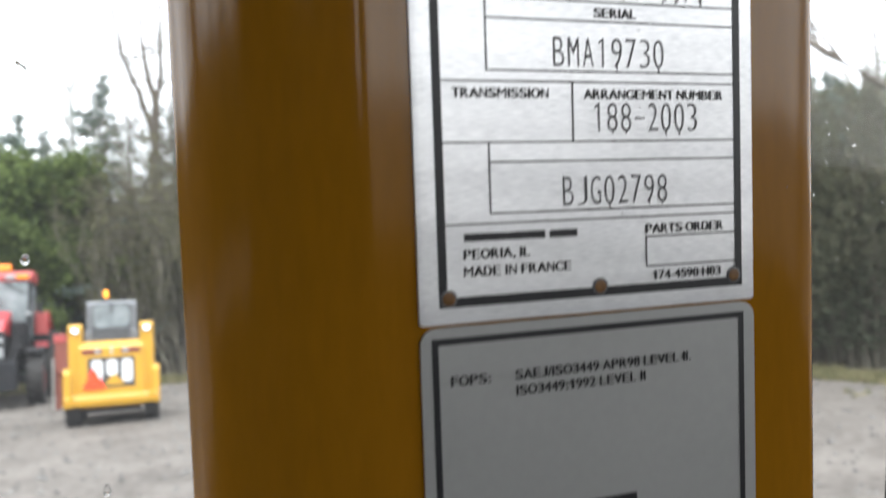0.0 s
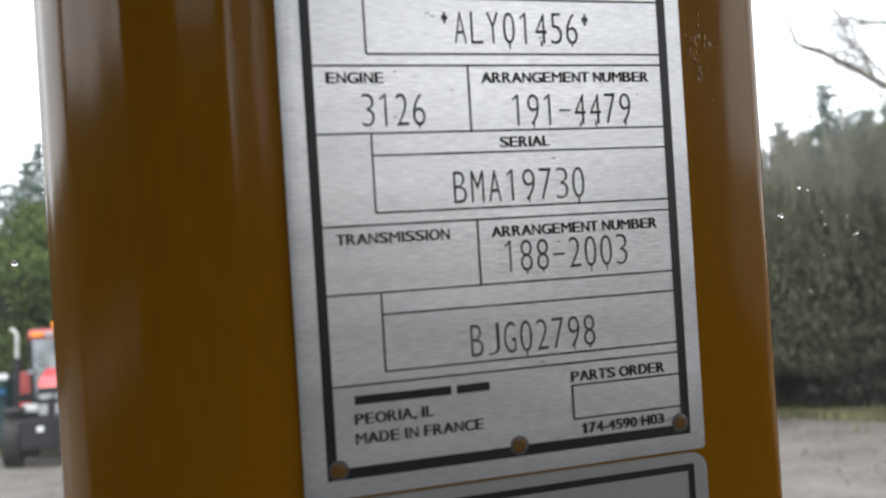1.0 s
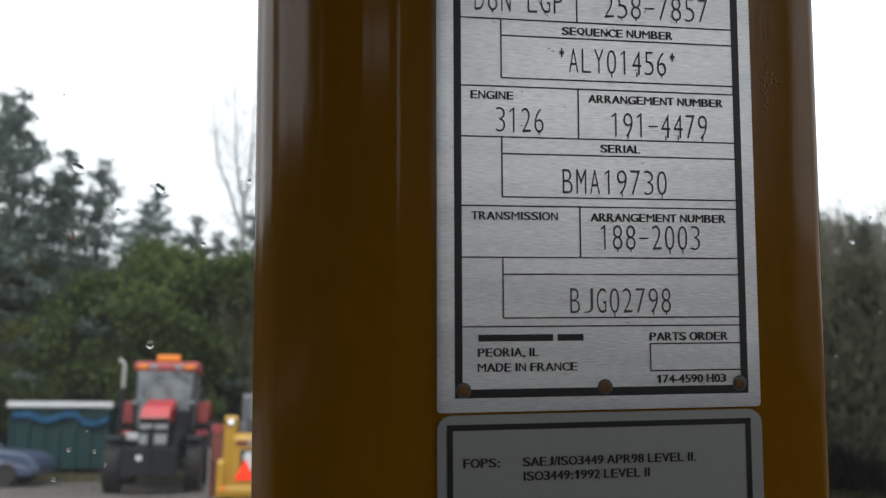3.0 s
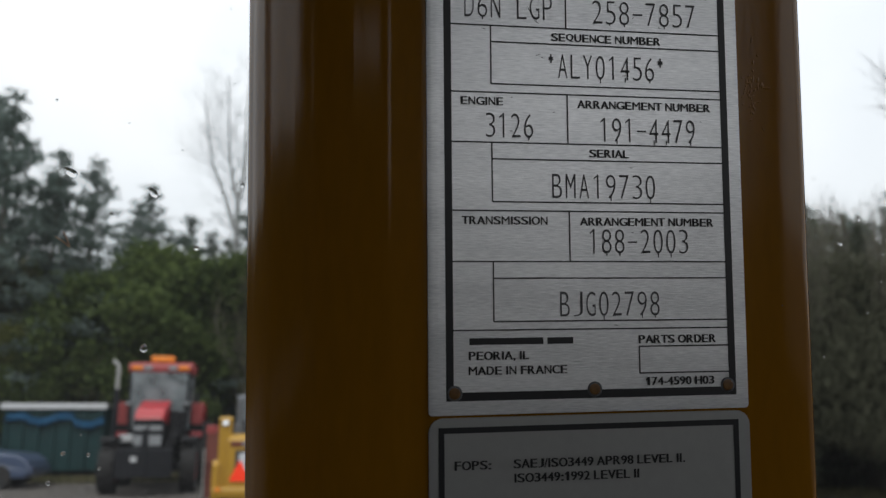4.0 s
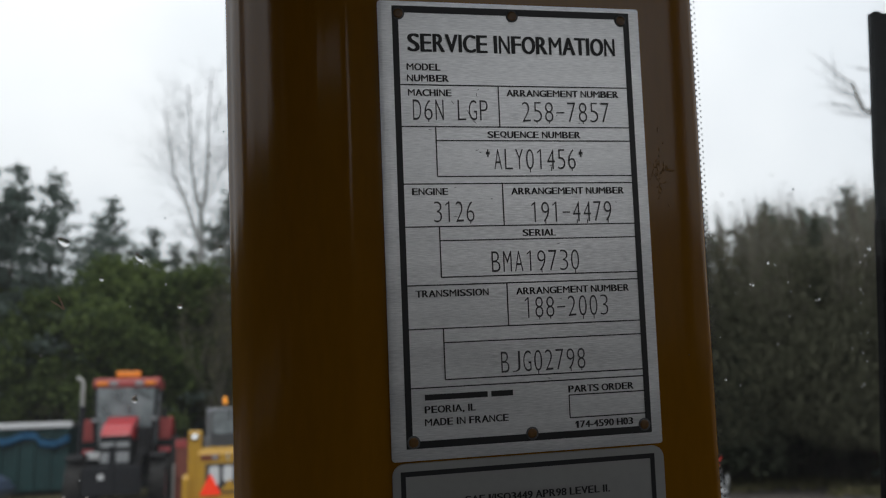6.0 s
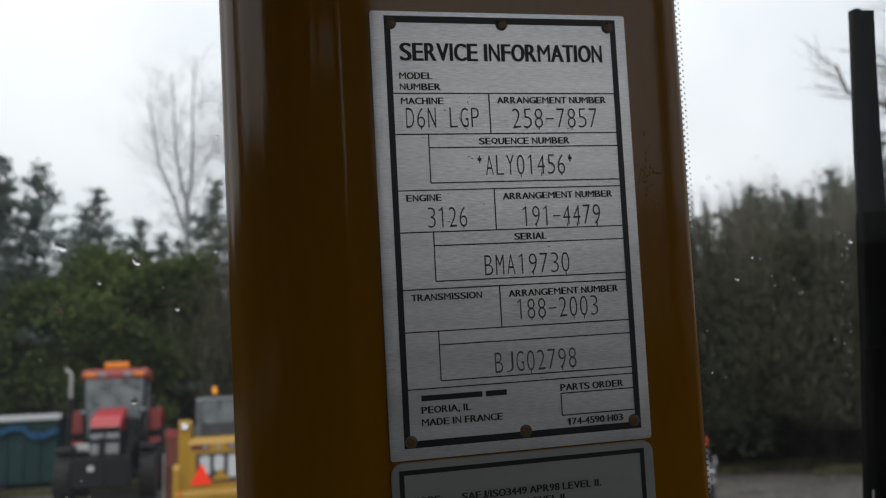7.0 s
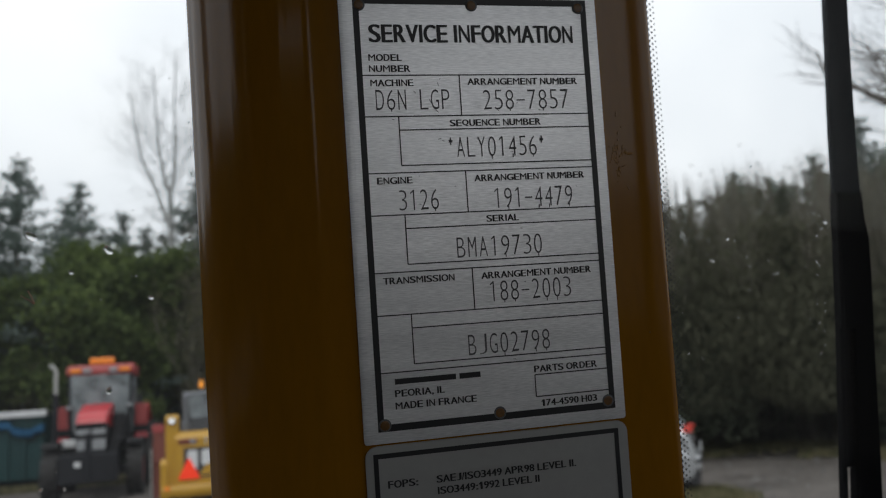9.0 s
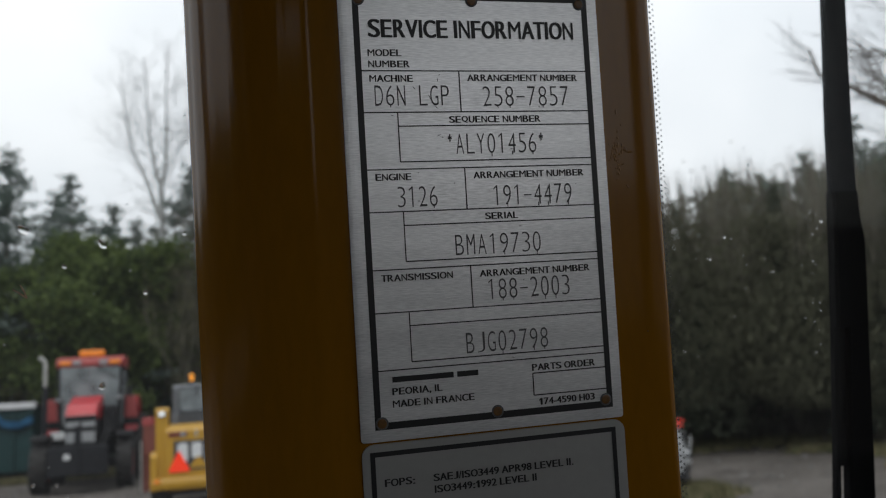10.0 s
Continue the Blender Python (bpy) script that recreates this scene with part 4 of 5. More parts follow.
def build_tractor():
    """A farm tractor seen from the front; x to the side, y backwards."""
    p = thing("tractor", pose(-4.20, 22.8, 0, 0, 0, 4), "red farm tractor with glazed cab parked facing the machine", "tractor")
    # cab
    roof = prism([(-0.86, 2.94), (-0.90, 3.06), (-0.84, 3.18), (-0.4, 3.24), (0.75, 3.22), (0.86, 3.10), (0.82, 2.94)], "x", -0.80, 0.80, 0.05)
    r = part("cab_roof", roof, PALE_RED, p, "faded red cab roof")
    for s in (-1, 1):
        part("turn_lamp", box(s * 0.58 - 0.13, s * 0.58 + 0.13, -0.915, -0.885, 3.02, 3.12, 0.01), AMBER, r)
        part("roof_lamp", box(s * 0.31 - 0.10, s * 0.31 + 0.10, -0.915, -0.885, 3.01, 3.125, 0.01), HEADLAMP, r)
        for y, z0 in ((-0.80, 1.45), (0.70, 1.50)):
            post = bmesh.new()
            tube(post, [(s * 0.74, y, 2.98), (s * 0.72, y - 0.02, 2.3), (s * 0.66 if y < 0 else s * 0.72, y - 0.06, z0)], [0.045, 0.05, 0.06], 8)
            part("cab_post", post, IRON, p)
        part("side_glass", box(s * 0.72, s * 0.735, -0.75, 0.66, 1.5, 2.94), TINTED, p)
        # rear mudguards and lamps on stalks
        g = prism([(-0.25, 1.30), (-0.15, 1.95), (0.1, 2.18), (0.75, 2.22), (1.35, 2.0), (1.6, 1.55), (1.45, 1.5), (0.7, 1.95), (0.1, 1.9), (-0.05, 1.3)], "x", s * 0.78, s * 1.08, 0.02)
        mg = part("mudguard", g, RED, p, "red rear mudguard")
        part("mudguard_face", box(s * 0.93 - 0.15, s * 0.93 + 0.15, -0.30, -0.2, 1.62, 2.20, 0.05), PALE_RED, p, "faded red mudguard front")
        part("mudguard_flap", box(s * 0.93 - 0.17, s * 0.93 + 0.19, -0.29, -0.22, 1.46, 1.62, 0.02), RUBBER, mg)
        lampb = part("stalk_lamp", box(s * 0.70 - 0.095, s * 0.70 + 0.095, -1.02, -0.90, 2.10, 2.21, 0.015), IRON, p, "work lamp on a stalk")
        part("lamp_glass", box(s * 0.70 - 0.075, s * 0.70 + 0.075, -1.03, -1.02, 2.115, 2.195, 0.004), HEADLAMP, lampb)
        mir = bmesh.new()
        tube(mir, [(s * 0.78, -0.78, 2.55), (s * 0.95, -0.95, 2.55), (s * 0.97, -0.98, 2.3)], [0.014] * 3, 6)
        merge(mir, box(s * 0.97 - 0.05, s * 0.97 + 0.05, -1.0, -0.97, 2.16, 2.42, 0.01))
        part("mirror", mir, IRON, p)
    part("windscreen", prism([(-0.70, 2.96), (0.70, 2.96), (0.66, 1.50), (-0.66, 1.50)], "y", -0.86, -0.85), TINTED, p, "tinted windscreen")
    part("cab_back", box(-0.70, 0.70, 0.68, 0.72, 1.5, 2.96), GREY_IRON, p)
    part("cab_floor", box(-0.72, 0.72, -0.80, 0.75, 1.20, 1.52, 0.03), IRON, p)
    seat = bmesh.new()
    box(-0.25, 0.25, 0.0, 0.5, 1.52, 1.95, 0.05, seat)
    box(-0.25, 0.25, 0.42, 0.56, 1.9, 2.5, 0.05, seat)
    part("driver_seat", seat, IRON, p)
    wheel_bm = bmesh.new()
    tube(wheel_bm, [(0, -0.55, 1.5), (0, -0.38, 2.0)], [0.03, 0.03], 8)
    part("steering_column", wheel_bm, IRON, p)
    wip = bmesh.new()
    tube(wip, [(0.16, -0.89, 2.94), (0.62, -0.885, 2.66)], [0.014, 0.01], 5)
    part("windscreen_wiper", wip, IRON, p)
    part("beacon_bar", box(-0.30, 0.30, -0.55, -0.33, 3.24, 3.41, 0.04), AMBER, p, "amber roof beacon bar")
    part("beacon_mount", box(-0.12, 0.12, -0.5, -0.38, 3.20, 3.26), IRON, p)
    # bonnet, grille and front weights
    hood = prism([(-0.90, 1.60), (-0.92, 2.22), (-1.3, 2.20), (-2.2, 2.00), (-2.45, 1.86), (-2.52, 1.74), (-2.50, 1.66)], "x", -0.34, 0.34, 0.05)
    part("bonnet", hood, RED, p, "red sloping bonnet")
    part("bonnet_side", box(-0.33, 0.33, -2.42, -0.85, 1.05, 1.70, 0.03), IRON, p)
    gr = part("grille", box(-0.345, 0.345, -2.52, -2.40, 1.08, 1.75, 0.03), IRON, p, "dark front grille")
    for z0, z1 in ((1.48, 1.60), (1.13, 1.37)):
        for s in (-1, 1):
            part("head_lamp", box(s * 0.17 - 0.145, s * 0.17 + 0.145, -2.54, -2.51, z0, z1, 0.012), HEADLAMP, gr, "large front lamp")
    for k in range(5):
        z = 1.63 + k * 0.018
        part("grille_bar", box(-0.31, 0.31, -2.535, -2.515, z, z + 0.008), GREY_IRON, gr)
    part("front_frame", box(-0.28, 0.28, -2.6, -0.8, 0.72, 1.10, 0.03), IRON, p)
    w = part("front_weight", box(-0.62, 0.62, -3.05, -2.62, 0.42, 1.06, 0.03), GREY_IRON, p, "grey front weight block")
    part("centre_post", box(-0.06, 0.06, -3.10, -3.0, 0.44, 1.52, 0.015), GREY_IRON, w)
    part("reflector", box(-0.28, -0.15, -3.075, -3.04, 0.78, 0.90, 0.01), WHITE, w)
    part("tow_eye", lathe([(-3.085, 0.10), (-3.04, 0.10), (-3.04, 0.05)], 16, "y"), IRON, w).location = (0.40, 0, 0.72)
    part("front_axle", box(-0.95, 0.95, -1.95, -1.70, 0.50, 0.72, 0.03), IRON, p)
    part("rear_axle", box(-1.0, 1.0, 0.55, 0.90, 0.70, 1.05, 0.04), IRON, p)
    part("transmission", box(-0.32, 0.32, -0.9, 1.2, 0.55, 1.22, 0.05), IRON, p)
    part("fuel_tank", box(-0.92, -0.42, -0.75, 0.0, 0.75, 1.28, 0.06), IRON, p)
    part("tool_box", box(-0.80, -0.36, -1.5, -1.1, 1.20, 1.38, 0.02), WHITE, p, "pale tool box")
    part("step_plate", box(0.45, 0.92, -0.8, -0.2, 0.55, 0.60, 0.01), GREY_IRON, p)
    for s in (-1, 1):
        fend = prism([(-2.30, 1.24), (-2.05, 1.34), (-1.6, 1.34), (-1.3, 1.22), (-1.34, 1.19), (-1.62, 1.30), (-2.03, 1.30), (-2.28, 1.20)], "x", s * 0.93 - 0.19, s * 0.93 + 0.19, 0.01)
        part("front_fender", fend, RUBBER, p, "black front fender")
    for k in range(4):
        hose = bmesh.new()
        tube(hose, [(0.34 + 0.07 * k, -1.0, 1.95 - 0.1 * k), (0.46 + 0.07 * k, -1.5, 1.75 - 0.12 * k), (0.42 + 0.06 * k, -2.1, 1.25 + 0.03 * k), (0.30 + 0.04 * k, -2.45, 0.85)], [0.035] * 4, 7)
        part("hose", hose, RUBBER, p, "black hydraulic hose")
    part("valve_block", box(0.36, 0.66, -1.45, -1.05, 1.20, 1.95, 0.04), IRON, p, "dark hydraulic valve block")
    # upright exhaust beside the cab
    ex = bmesh.new()
    tube(ex, [(-0.99, -1.15, 1.2), (-0.99, -1.15, 2.50)], [0.07, 0.07], 14)
    e = part("exhaust", ex, GREY_IRON, p, "grey upright exhaust silencer")
    ex = bmesh.new()
    tube(ex, [(-0.99, -1.15, 2.45), (-0.99, -1.15, 3.0), (-1.005, -1.15, 3.10), (-1.06, -1.15, 3.17), (-1.14, -1.15, 3.21)], [0.05] * 5, 12)
    part("tail_pipe", ex, STEEL, e, "pale steel curved tail pipe")
    for s in (-1, 1):
        wheel(p, s * 1.03, 0.72, 0.86, 0.46, RED, 0.045, 20)
        wheel(p, s * 0.93, -1.82, 0.60, 0.36, RED, 0.038, 16)


def build_container():
    p = thing("skip_container", pose(-7.72, 27.2, 0, 0, 0, 2), "dark green waste container with white rim and blue tarpaulin", "container")
    body = prism([(-1.4, 0.30), (-1.55, 2.20), (1.45, 2.20), (1.3, 0.30)], "x", -1.55, 1.35, 0.02)
    part("body", body, BIN_GREEN, p)
    for k in range(7):
        x = -1.45 + k * 0.45
        part("rib", prism([(-1.41, 0.30), (-1.49, 0.30), (-1.63, 2.12), (-1.54, 2.12)], "x", x - 0.04, x + 0.04), BIN_GREEN, p)
    part("rim", box(-1.62, 1.42, -1.68, -1.50, 2.16, 2.34, 0.02), WHITE, p, "white painted top rim")
    for z, s in ((2.34, 0),):
        part("cover", box(-1.6, 1.4, -1.6, 1.5, 2.24, 2.32, 0.02), STEEL, p)
    # the tarpaulin hangs over the front in uneven folds
    bm = bmesh.new()
    rows = []
    for i in range(31):
        x = -1.45 + 2.85 * i / 30
        low = 1.74 + 0.09 * math.sin(i * 0.45) - (0.10 if i > 20 else 0.0) + 0.05 * noise.noise((i * 0.6, 0, 0))
        top = low + 0.24 + 0.04 * noise.noise((i * 0.5, 4, 0))
        fold = 0.03 * math.sin(i * 1.7)
        rows.append([bm.verts.new((x, -1.70 + fold + dy, z)) for z, dy in ((top, 0.05), ((top + low) / 2, -0.02), (low, 0.03))])
    for a, b in zip(rows, rows[1:]):
        for k in range(2):
            bm.faces.new((a[k], a[k + 1], b[k + 1], b[k]))
    bmesh.ops.solidify(bm, geom=bm.faces[:], thickness=0.01)
    part("tarpaulin", bm, TARP_BLUE, p, "crumpled blue tarpaulin edge", True)
    for y in (-1.0, 0.9):
        part("skid_rail", box(-1.4, 1.2, y - 0.08, y + 0.08, 0.0, 0.32, 0.01), IRON, p)
    p.scale = (0.97, 1.0, 0.96)


def build_car(name, m, paint, label, length=4.2, red_lamp=True):
    """A small estate car; x along its length from the tail, y across."""
    p = thing(name, m, label, "car")
    side = [(0.0, 0.35), (-0.04, 0.62), (0.02, 0.90), (0.10, 0.98), (0.42, 1.36), (0.75, 1.44), (1.9, 1.44), (2.65, 0.98), (3.85, 0.86), (4.12, 0.70), (4.2, 0.45), (4.1, 0.28), (0.1, 0.28)]
    bm = prism([(x * length / 4.2, z) for x, z in side], "y", -0.80, 0.80, 0.06)
    for v in bm.verts:
        if v.co.z > 0.95:
            v.co.y *= 1 - 0.22 * min(1, (v.co.z - 0.95) / 0.45)
    part("body", bm, paint, p, smooth=False)
    k = length / 4.2
    for s in (-1, 1):
        part("side_window", prism([(0.55 * k, 1.02), (0.72 * k, 1.36), (1.85 * k, 1.36), (2.35 * k, 1.02)], "y", s * 0.775, s * 0.685), TINTED, p)
        part("tail_lamp", box(-0.03, 0.14, s * 0.70 - 0.05, s * 0.70 + 0.05, 0.96, 1.02, 0.02), TAIL_RED, p, "red tail lamp")
    part("rear_window", prism([(0.10, 1.04), (0.36, 1.36), (0.42, 1.34), (0.16, 1.02)], "y", -0.60, 0.60), TINTED, p)
    part("windscreen", prism([(1.98 * k, 1.42), (2.66 * k, 0.99), (2.62 * k, 0.97), (1.94 * k, 1.40)], "y", -0.60, 0.60), TINTED, p)
    part("bumper", box(-0.10, 0.20, -0.78, 0.78, 0.42, 0.64, 0.05), paint, p)
    part("bumper_strip", box(-0.112, 0.16, -0.79, 0.79, 0.54, 0.585, 0.01), RUBBER, p, "black bumper strip")
    part("valance", box(-0.06, 0.3, -0.74, 0.74, 0.22, 0.42, 0.03), PANEL_BLACK, p, "dark lower bumper")
    part("boot_handle", box(-0.05, 0.06, -0.30, 0.30, 0.80, 0.84, 0.01), PANEL_BLACK, p)
    part("front_bumper", box(4.0 * k, 4.26 * k, -0.76, 0.76, 0.35, 0.58, 0.05), paint, p)
    part("plate_bar", box(-0.115, -0.10, -0.26, 0.26, 0.66, 0.77), WHITE, p)
    for x in (0.75 * k, 3.35 * k):
        for y in (-0.74, 0.74):
            t = part("wheel", lathe([(-0.09, 0.18), (-0.10, 0.26), (-0.08, 0.31), (0.08, 0.31), (0.10, 0.26), (0.09, 0.18)], 24, "y"), TYRE, p, "black car tyre")
            t.location = (x, y, 0.31)
            part("rim", lathe([(-0.085, 0.04), (-0.07, 0.19), (0.07, 0.19), (0.085, 0.04)], 18, "y"), STEEL, t)
    return p


def build_rusty_bucket():
    """A rusty red implement standing between tractor and loader."""
    p = thing("rusty_implement", pose(-2.36, 18.9, 0, 0, 0, 0), "rusty red steel implement frame standing on the gravel", "implement")
    part("panel", box(-0.12, 0.22, 0.0, 0.8, 0.75, 1.45, 0.03), RUST, p)
    part("cap", box(-0.14, 0.10, -0.02, 0.5, 1.42, 1.60, 0.02), PALE_RED, p)
    for x in (-0.08, 0.18):
        part("leg", box(x - 0.04, x + 0.04, 0.05, 0.15, 0.0, 0.80, 0.01), RUST, p)
        part("leg", box(x - 0.04, x + 0.04, 0.65, 0.75, 0.0, 0.80, 0.01), RUST, p)
    rod = bmesh.new()
    tube(rod, [(-0.15, -0.05, 0.0), (-0.15, -0.05, 1.1)], [0.02, 0.02], 8)
    part("prop_rod", rod, STEEL, p)


build_loader()
build_tractor()
build_container()
build_car("parked_car", pose(6.32, 11.34, 0, 0, 0, 150), CAR_SILVER, "silver parked car with red tail lamps at the grass edge")
build_car("blue_car", pose(-11.0, 23.3, 0, 0, 0, 0), CAR_BLUE, "dark blue parked car beside the green container", 3.7, False)
build_rusty_bucket()


# ---- trees ----
def leaf_cards(rng, spots, size, droop=0.3, aspect=1.6):
    """Many small leaf sprays as bent diamonds."""
    verts, faces = [], []
    for c in spots:
        a, t = rng.random() * math.tau, rng.gauss(0, 0.5) - droop
        d = Vector((math.cos(a) * math.cos(t), math.sin(a) * math.cos(t), math.sin(t)))
        s = d.cross(Vector((rng.gauss(0, 1), rng.gauss(0, 1), rng.gauss(0, 1)))).normalized()
        k = size * rng.uniform(0.6, 1.35)
        b = len(verts)
        up = d.cross(s) * k * 0.15
        for q in (c, c + d * k * 0.5 + s * k * 0.5 / aspect + up, c + d * k, c + d * k * 0.5 - s * k * 0.5 / aspect + up):
            verts.append(q)
        faces += [(b, b + 1, b + 2), (b, b + 2, b + 3)]
    return verts, faces


def limbs(bm, rng, base, way, length, radius, level, tips, spread=0.55, seg=6, lift=0.15, kids=(3, 5)):
    """A limb that bends, tapers and forks."""
    pts, p, d = [base.copy()], base.copy(), way.normalized()
    n = 4 if level > 0 else 3
    for _ in range(n):
        d = (d + Vector((rng.gauss(0, 0.12), rng.gauss(0, 0.12), rng.gauss(0, 0.08) + lift * 0.3))).normalized()
        p = p + d * (length / n)
        pts.append(p.copy())
    end = 0.45 if level > 0 else 0.25
    tube(bm, pts, [radius * (1 - (1 - end) * i / n) for i in range(n + 1)], max(3, seg))
    if level == 0:
        tips.extend(pts[1:])
        return
    for _ in range(rng.randint(*kids)):
        i = rng.randint(1, n)
        q = pts[i]
        side = d.orthogonal().normalized()
        side.rotate(Matrix.Rotation(rng.random() * math.tau, 3, d))
        nd = (d * (1 - spread) + side * spread + Vector((0, 0, lift))).normalized()
        limbs(bm, rng, q, nd, length * rng.uniform(0.5, 0.75), radius * (0.55 if i < n else 0.45), level - 1, tips, spread, seg - 1, lift, kids)
    tips.append(pts[-1])


def mesh_part(name, verts, faces, mat, parent):
    me = bpy.data.meshes.new(name)
    me.from_pydata([tuple(v) for v in verts], [], faces)
    me.materials.append(mat)
    ob = new(name, me)
    ob.parent = parent
    return ob


FAR_AWAY = pose(0, 60, 0)


def leafy_tree(seed, h, mat, label, count, size):
    rng = random.Random(seed)
    p = thing("leafy_tree", FAR_AWAY, label, "tree", "trees round the yard")
    bm, tips = bmesh.new(), []
    trunk = [Vector((0.06 * rng.gauss(0, 1) * k, 0.06 * rng.gauss(0, 1) * k, h * 0.9 * k / 6)) for k in range(7)]
    tube(bm, trunk, [0.017 * h * (1 - 0.85 * k / 6) for k in range(7)], 8)
    for k in range(16):
        f = 0.27 + 0.70 * k / 16
        i = min(5, int(f * 6))
        base = trunk[i].lerp(trunk[i + 1], f * 6 - i)
        a = k * 2.4 + rng.gauss(0, 0.3)
        reach = h * (0.30 - 0.20 * f) * rng.uniform(0.7, 1.2)
        limbs(bm, rng, base, Vector((math.cos(a), math.sin(a), 0.45)), reach, 0.006 * h * (1 - 0.6 * f), 1, tips, 0.5, 5, 0.2, (4, 6))
    part("trunk", bm, BARK, p)
    spots = []
    while len(spots) < count:
        c = rng.choice(tips)
        r = 0.045 * h
        spots.append(c + Vector((rng.gauss(0, r), rng.gauss(0, r), rng.gauss(0, r * 0.7))))
    part_v, part_f = leaf_cards(rng, spots, size)
    mesh_part("crown", part_v, part_f, mat, p)
    return p


def conifer(seed, h, label, ragged=0.25):
    rng = random.Random(seed)
    p = thing("conifer", FAR_AWAY, label, "tree", "trees round the yard")
    bm = bmesh.new()
    tube(bm, [(0.02 * h * rng.gauss(0, 0.3) * (k / 5), 0, h * k / 5) for k in range(6)], [0.014 * h * (1 - 0.93 * k / 5) for k in range(6)], 7)
    spots, z = [], h * 0.08
    while z < h * 0.99:
        f = z / h
        whorl = 1 + rng.gauss(0, ragged)
        for k in range(rng.randint(4, 6)):
            a = rng.random() * math.tau
            ln = max(0.10, (h * 0.285 * (1 - f) ** 0.8) * whorl * rng.uniform(0.35, 1.25))
            rise = -0.25 + 0.75 * f + rng.gauss(0, 0.1)
            d = Vector((math.cos(a), math.sin(a), rise))
            root = Vector((0, 0, z))
            tip = root + d * ln
            if ln > 0.4:
                tube(bm, [root, root.lerp(tip, 0.6) + Vector((0, 0, 0.04 * ln)), tip], [0.003 * h * (1 - f) + 0.006, 0.008, 0.003], 3)
            for _ in range(int(5 + 70 * ln / (0.2 * h))):
                g = 0.15 + 0.9 * rng.random() ** 0.8
                w = 0.16 * ln * (1.15 - g) + 0.05
                spots.append(root.lerp(tip, g) + Vector((rng.gauss(0, w), rng.gauss(0, w), rng.gauss(-0.03, 0.05) * h * 0.1)))
        z += h * 0.022 * rng.uniform(0.6, 1.5)
    part("trunk", bm, BARK, p)
    v, fc = leaf_cards(rng, spots, 0.019 * h, 0.45, 2.4)
    mesh_part("crown", v, fc, NEEDLE, p)
    return p


def bare_tree(seed, h, mat, label, level=3, fork=0.42, thick=1.0, reach=0.25):
    rng = random.Random(seed)
    p = thing("bare_tree", FAR_AWAY, label, "tree", "trees round the yard")
    bm, tips = bmesh.new(), []
    n = 8
    trunk = [Vector((0.012 * h * rng.gauss(0, 0.5), 0.012 * h * rng.gauss(0, 0.5), h * 0.80 * k / n)) for k in range(n + 1)]
    trunk[0] = Vector((0, 0, 0))
    tube(bm, trunk, [0.0085 * h * (1 + 0.25 * (thick - 1)) * (1 - 0.8 * k / n) for k in range(n + 1)], 7)
    for k in range(17):
        f = fork + (1 - fork) * k / 16
        i = min(n - 1, int(f * n))
        base = trunk[i].lerp(trunk[i + 1], min(1, f * n - i))
        a = k * 2.4 + rng.gauss(0, 0.4)
        up = 0.9 if rng.random() < 0.7 else 0.2
        limbs(bm, rng, base, Vector((math.cos(a), math.sin(a), up)), h * reach * (1.2 - 0.6 * f), 0.0016 * thick * h * (1.25 - f), level - 1, tips, 0.38, 4, 0.16, (7, 9))
    part("trunk", bm, mat, p, "bare grey trunk and branches")
    return p


def sapling(seed, h):
    """A thin, many-stemmed bush of the wood's edge, with few leaves."""
    rng = random.Random(seed)
    p = thing("sapling_bush", FAR_AWAY, "thin bare grey-brown sapling bush at the wood's edge", "bush", "saplings at the wood's edge")
    bm, tips = bmesh.new(), []
    for _ in range(7):
        a = rng.random() * math.tau
        base = Vector((0.25 * rng.gauss(0, 1), 0.25 * rng.gauss(0, 1), 0))
        limbs(bm, rng, base, Vector((0.22 * math.cos(a), 0.22 * math.sin(a), 1)), h * rng.uniform(0.45, 0.8), 0.022, 2, tips, 0.28, 4, 0.25, (4, 6))
    part("stems", bm, TWIG, p)
    spots = [c + Vector((rng.gauss(0, 0.10), rng.gauss(0, 0.10), rng.gauss(0, 0.10))) for c in (rng.choice(tips) for _ in range(1300))]
    v, f = leaf_cards(rng, spots, 0.11, 0.2, 2.0)
    mesh_part("sparse_leaves", v, f, LEAF_OLIVE, p)
    return p


def plant(kinds, places):
    """Sets trees of some kinds at (kind, x, y, height factor, turn); the first of each kind is the original."""
    used = set()
    for i, x, y, s, turn in places:
        src = kinds[i % len(kinds)]
        m = pose(x, y, -0.03, 0, 0, turn)
        if src.name in used:
            ob = copy_thing(src, m)
        else:
            used.add(src.name)
            ob = src
            ob.matrix_world = m
        ob.scale = (s * (0.92 + 0.16 * ((turn * 7) % 10) / 10), s * (0.92 + 0.16 * ((turn * 3) % 10) / 10), s)


rnd = random.Random(3)
firs = [conifer(1, 10.0, "dark green ragged spruce at the yard's edge"), conifer(2, 10.0, "tall dark green spruce with drooping boughs", 0.35), conifer(8, 10.0, "slim dark spruce standing in the wood", 0.4)]
fir_places = [(0, -11.5, 30.5, 1.40, 10), (1, -9.85, 30.8, 1.19, 80), (0, -8.42, 30.4, 1.145, 150), (2, -6.35, 30.5, 1.05, 33), (1, -12.8, 32.0, 1.45, 64), (1, -4.95, 31.0, 0.95, 211), (2, -14.2, 30.5, 1.2, 12),
              (1, -3.7, 32.5, 0.9, 95), (2, 0.8, 30.5, 1.15, 17), (1, 2.8, 32, 1.05, 77), (0, 5.0, 31, 1.1, 203), (2, -7.4, 33, 1.05, 164), (2, -2.20, 30.6, 1.09, 140), (2, -4.3, 32.2, 0.92, 250), (0, -16.0, 33, 1.4, 66), (2, -10.6, 32.5, 1.15, 41)]
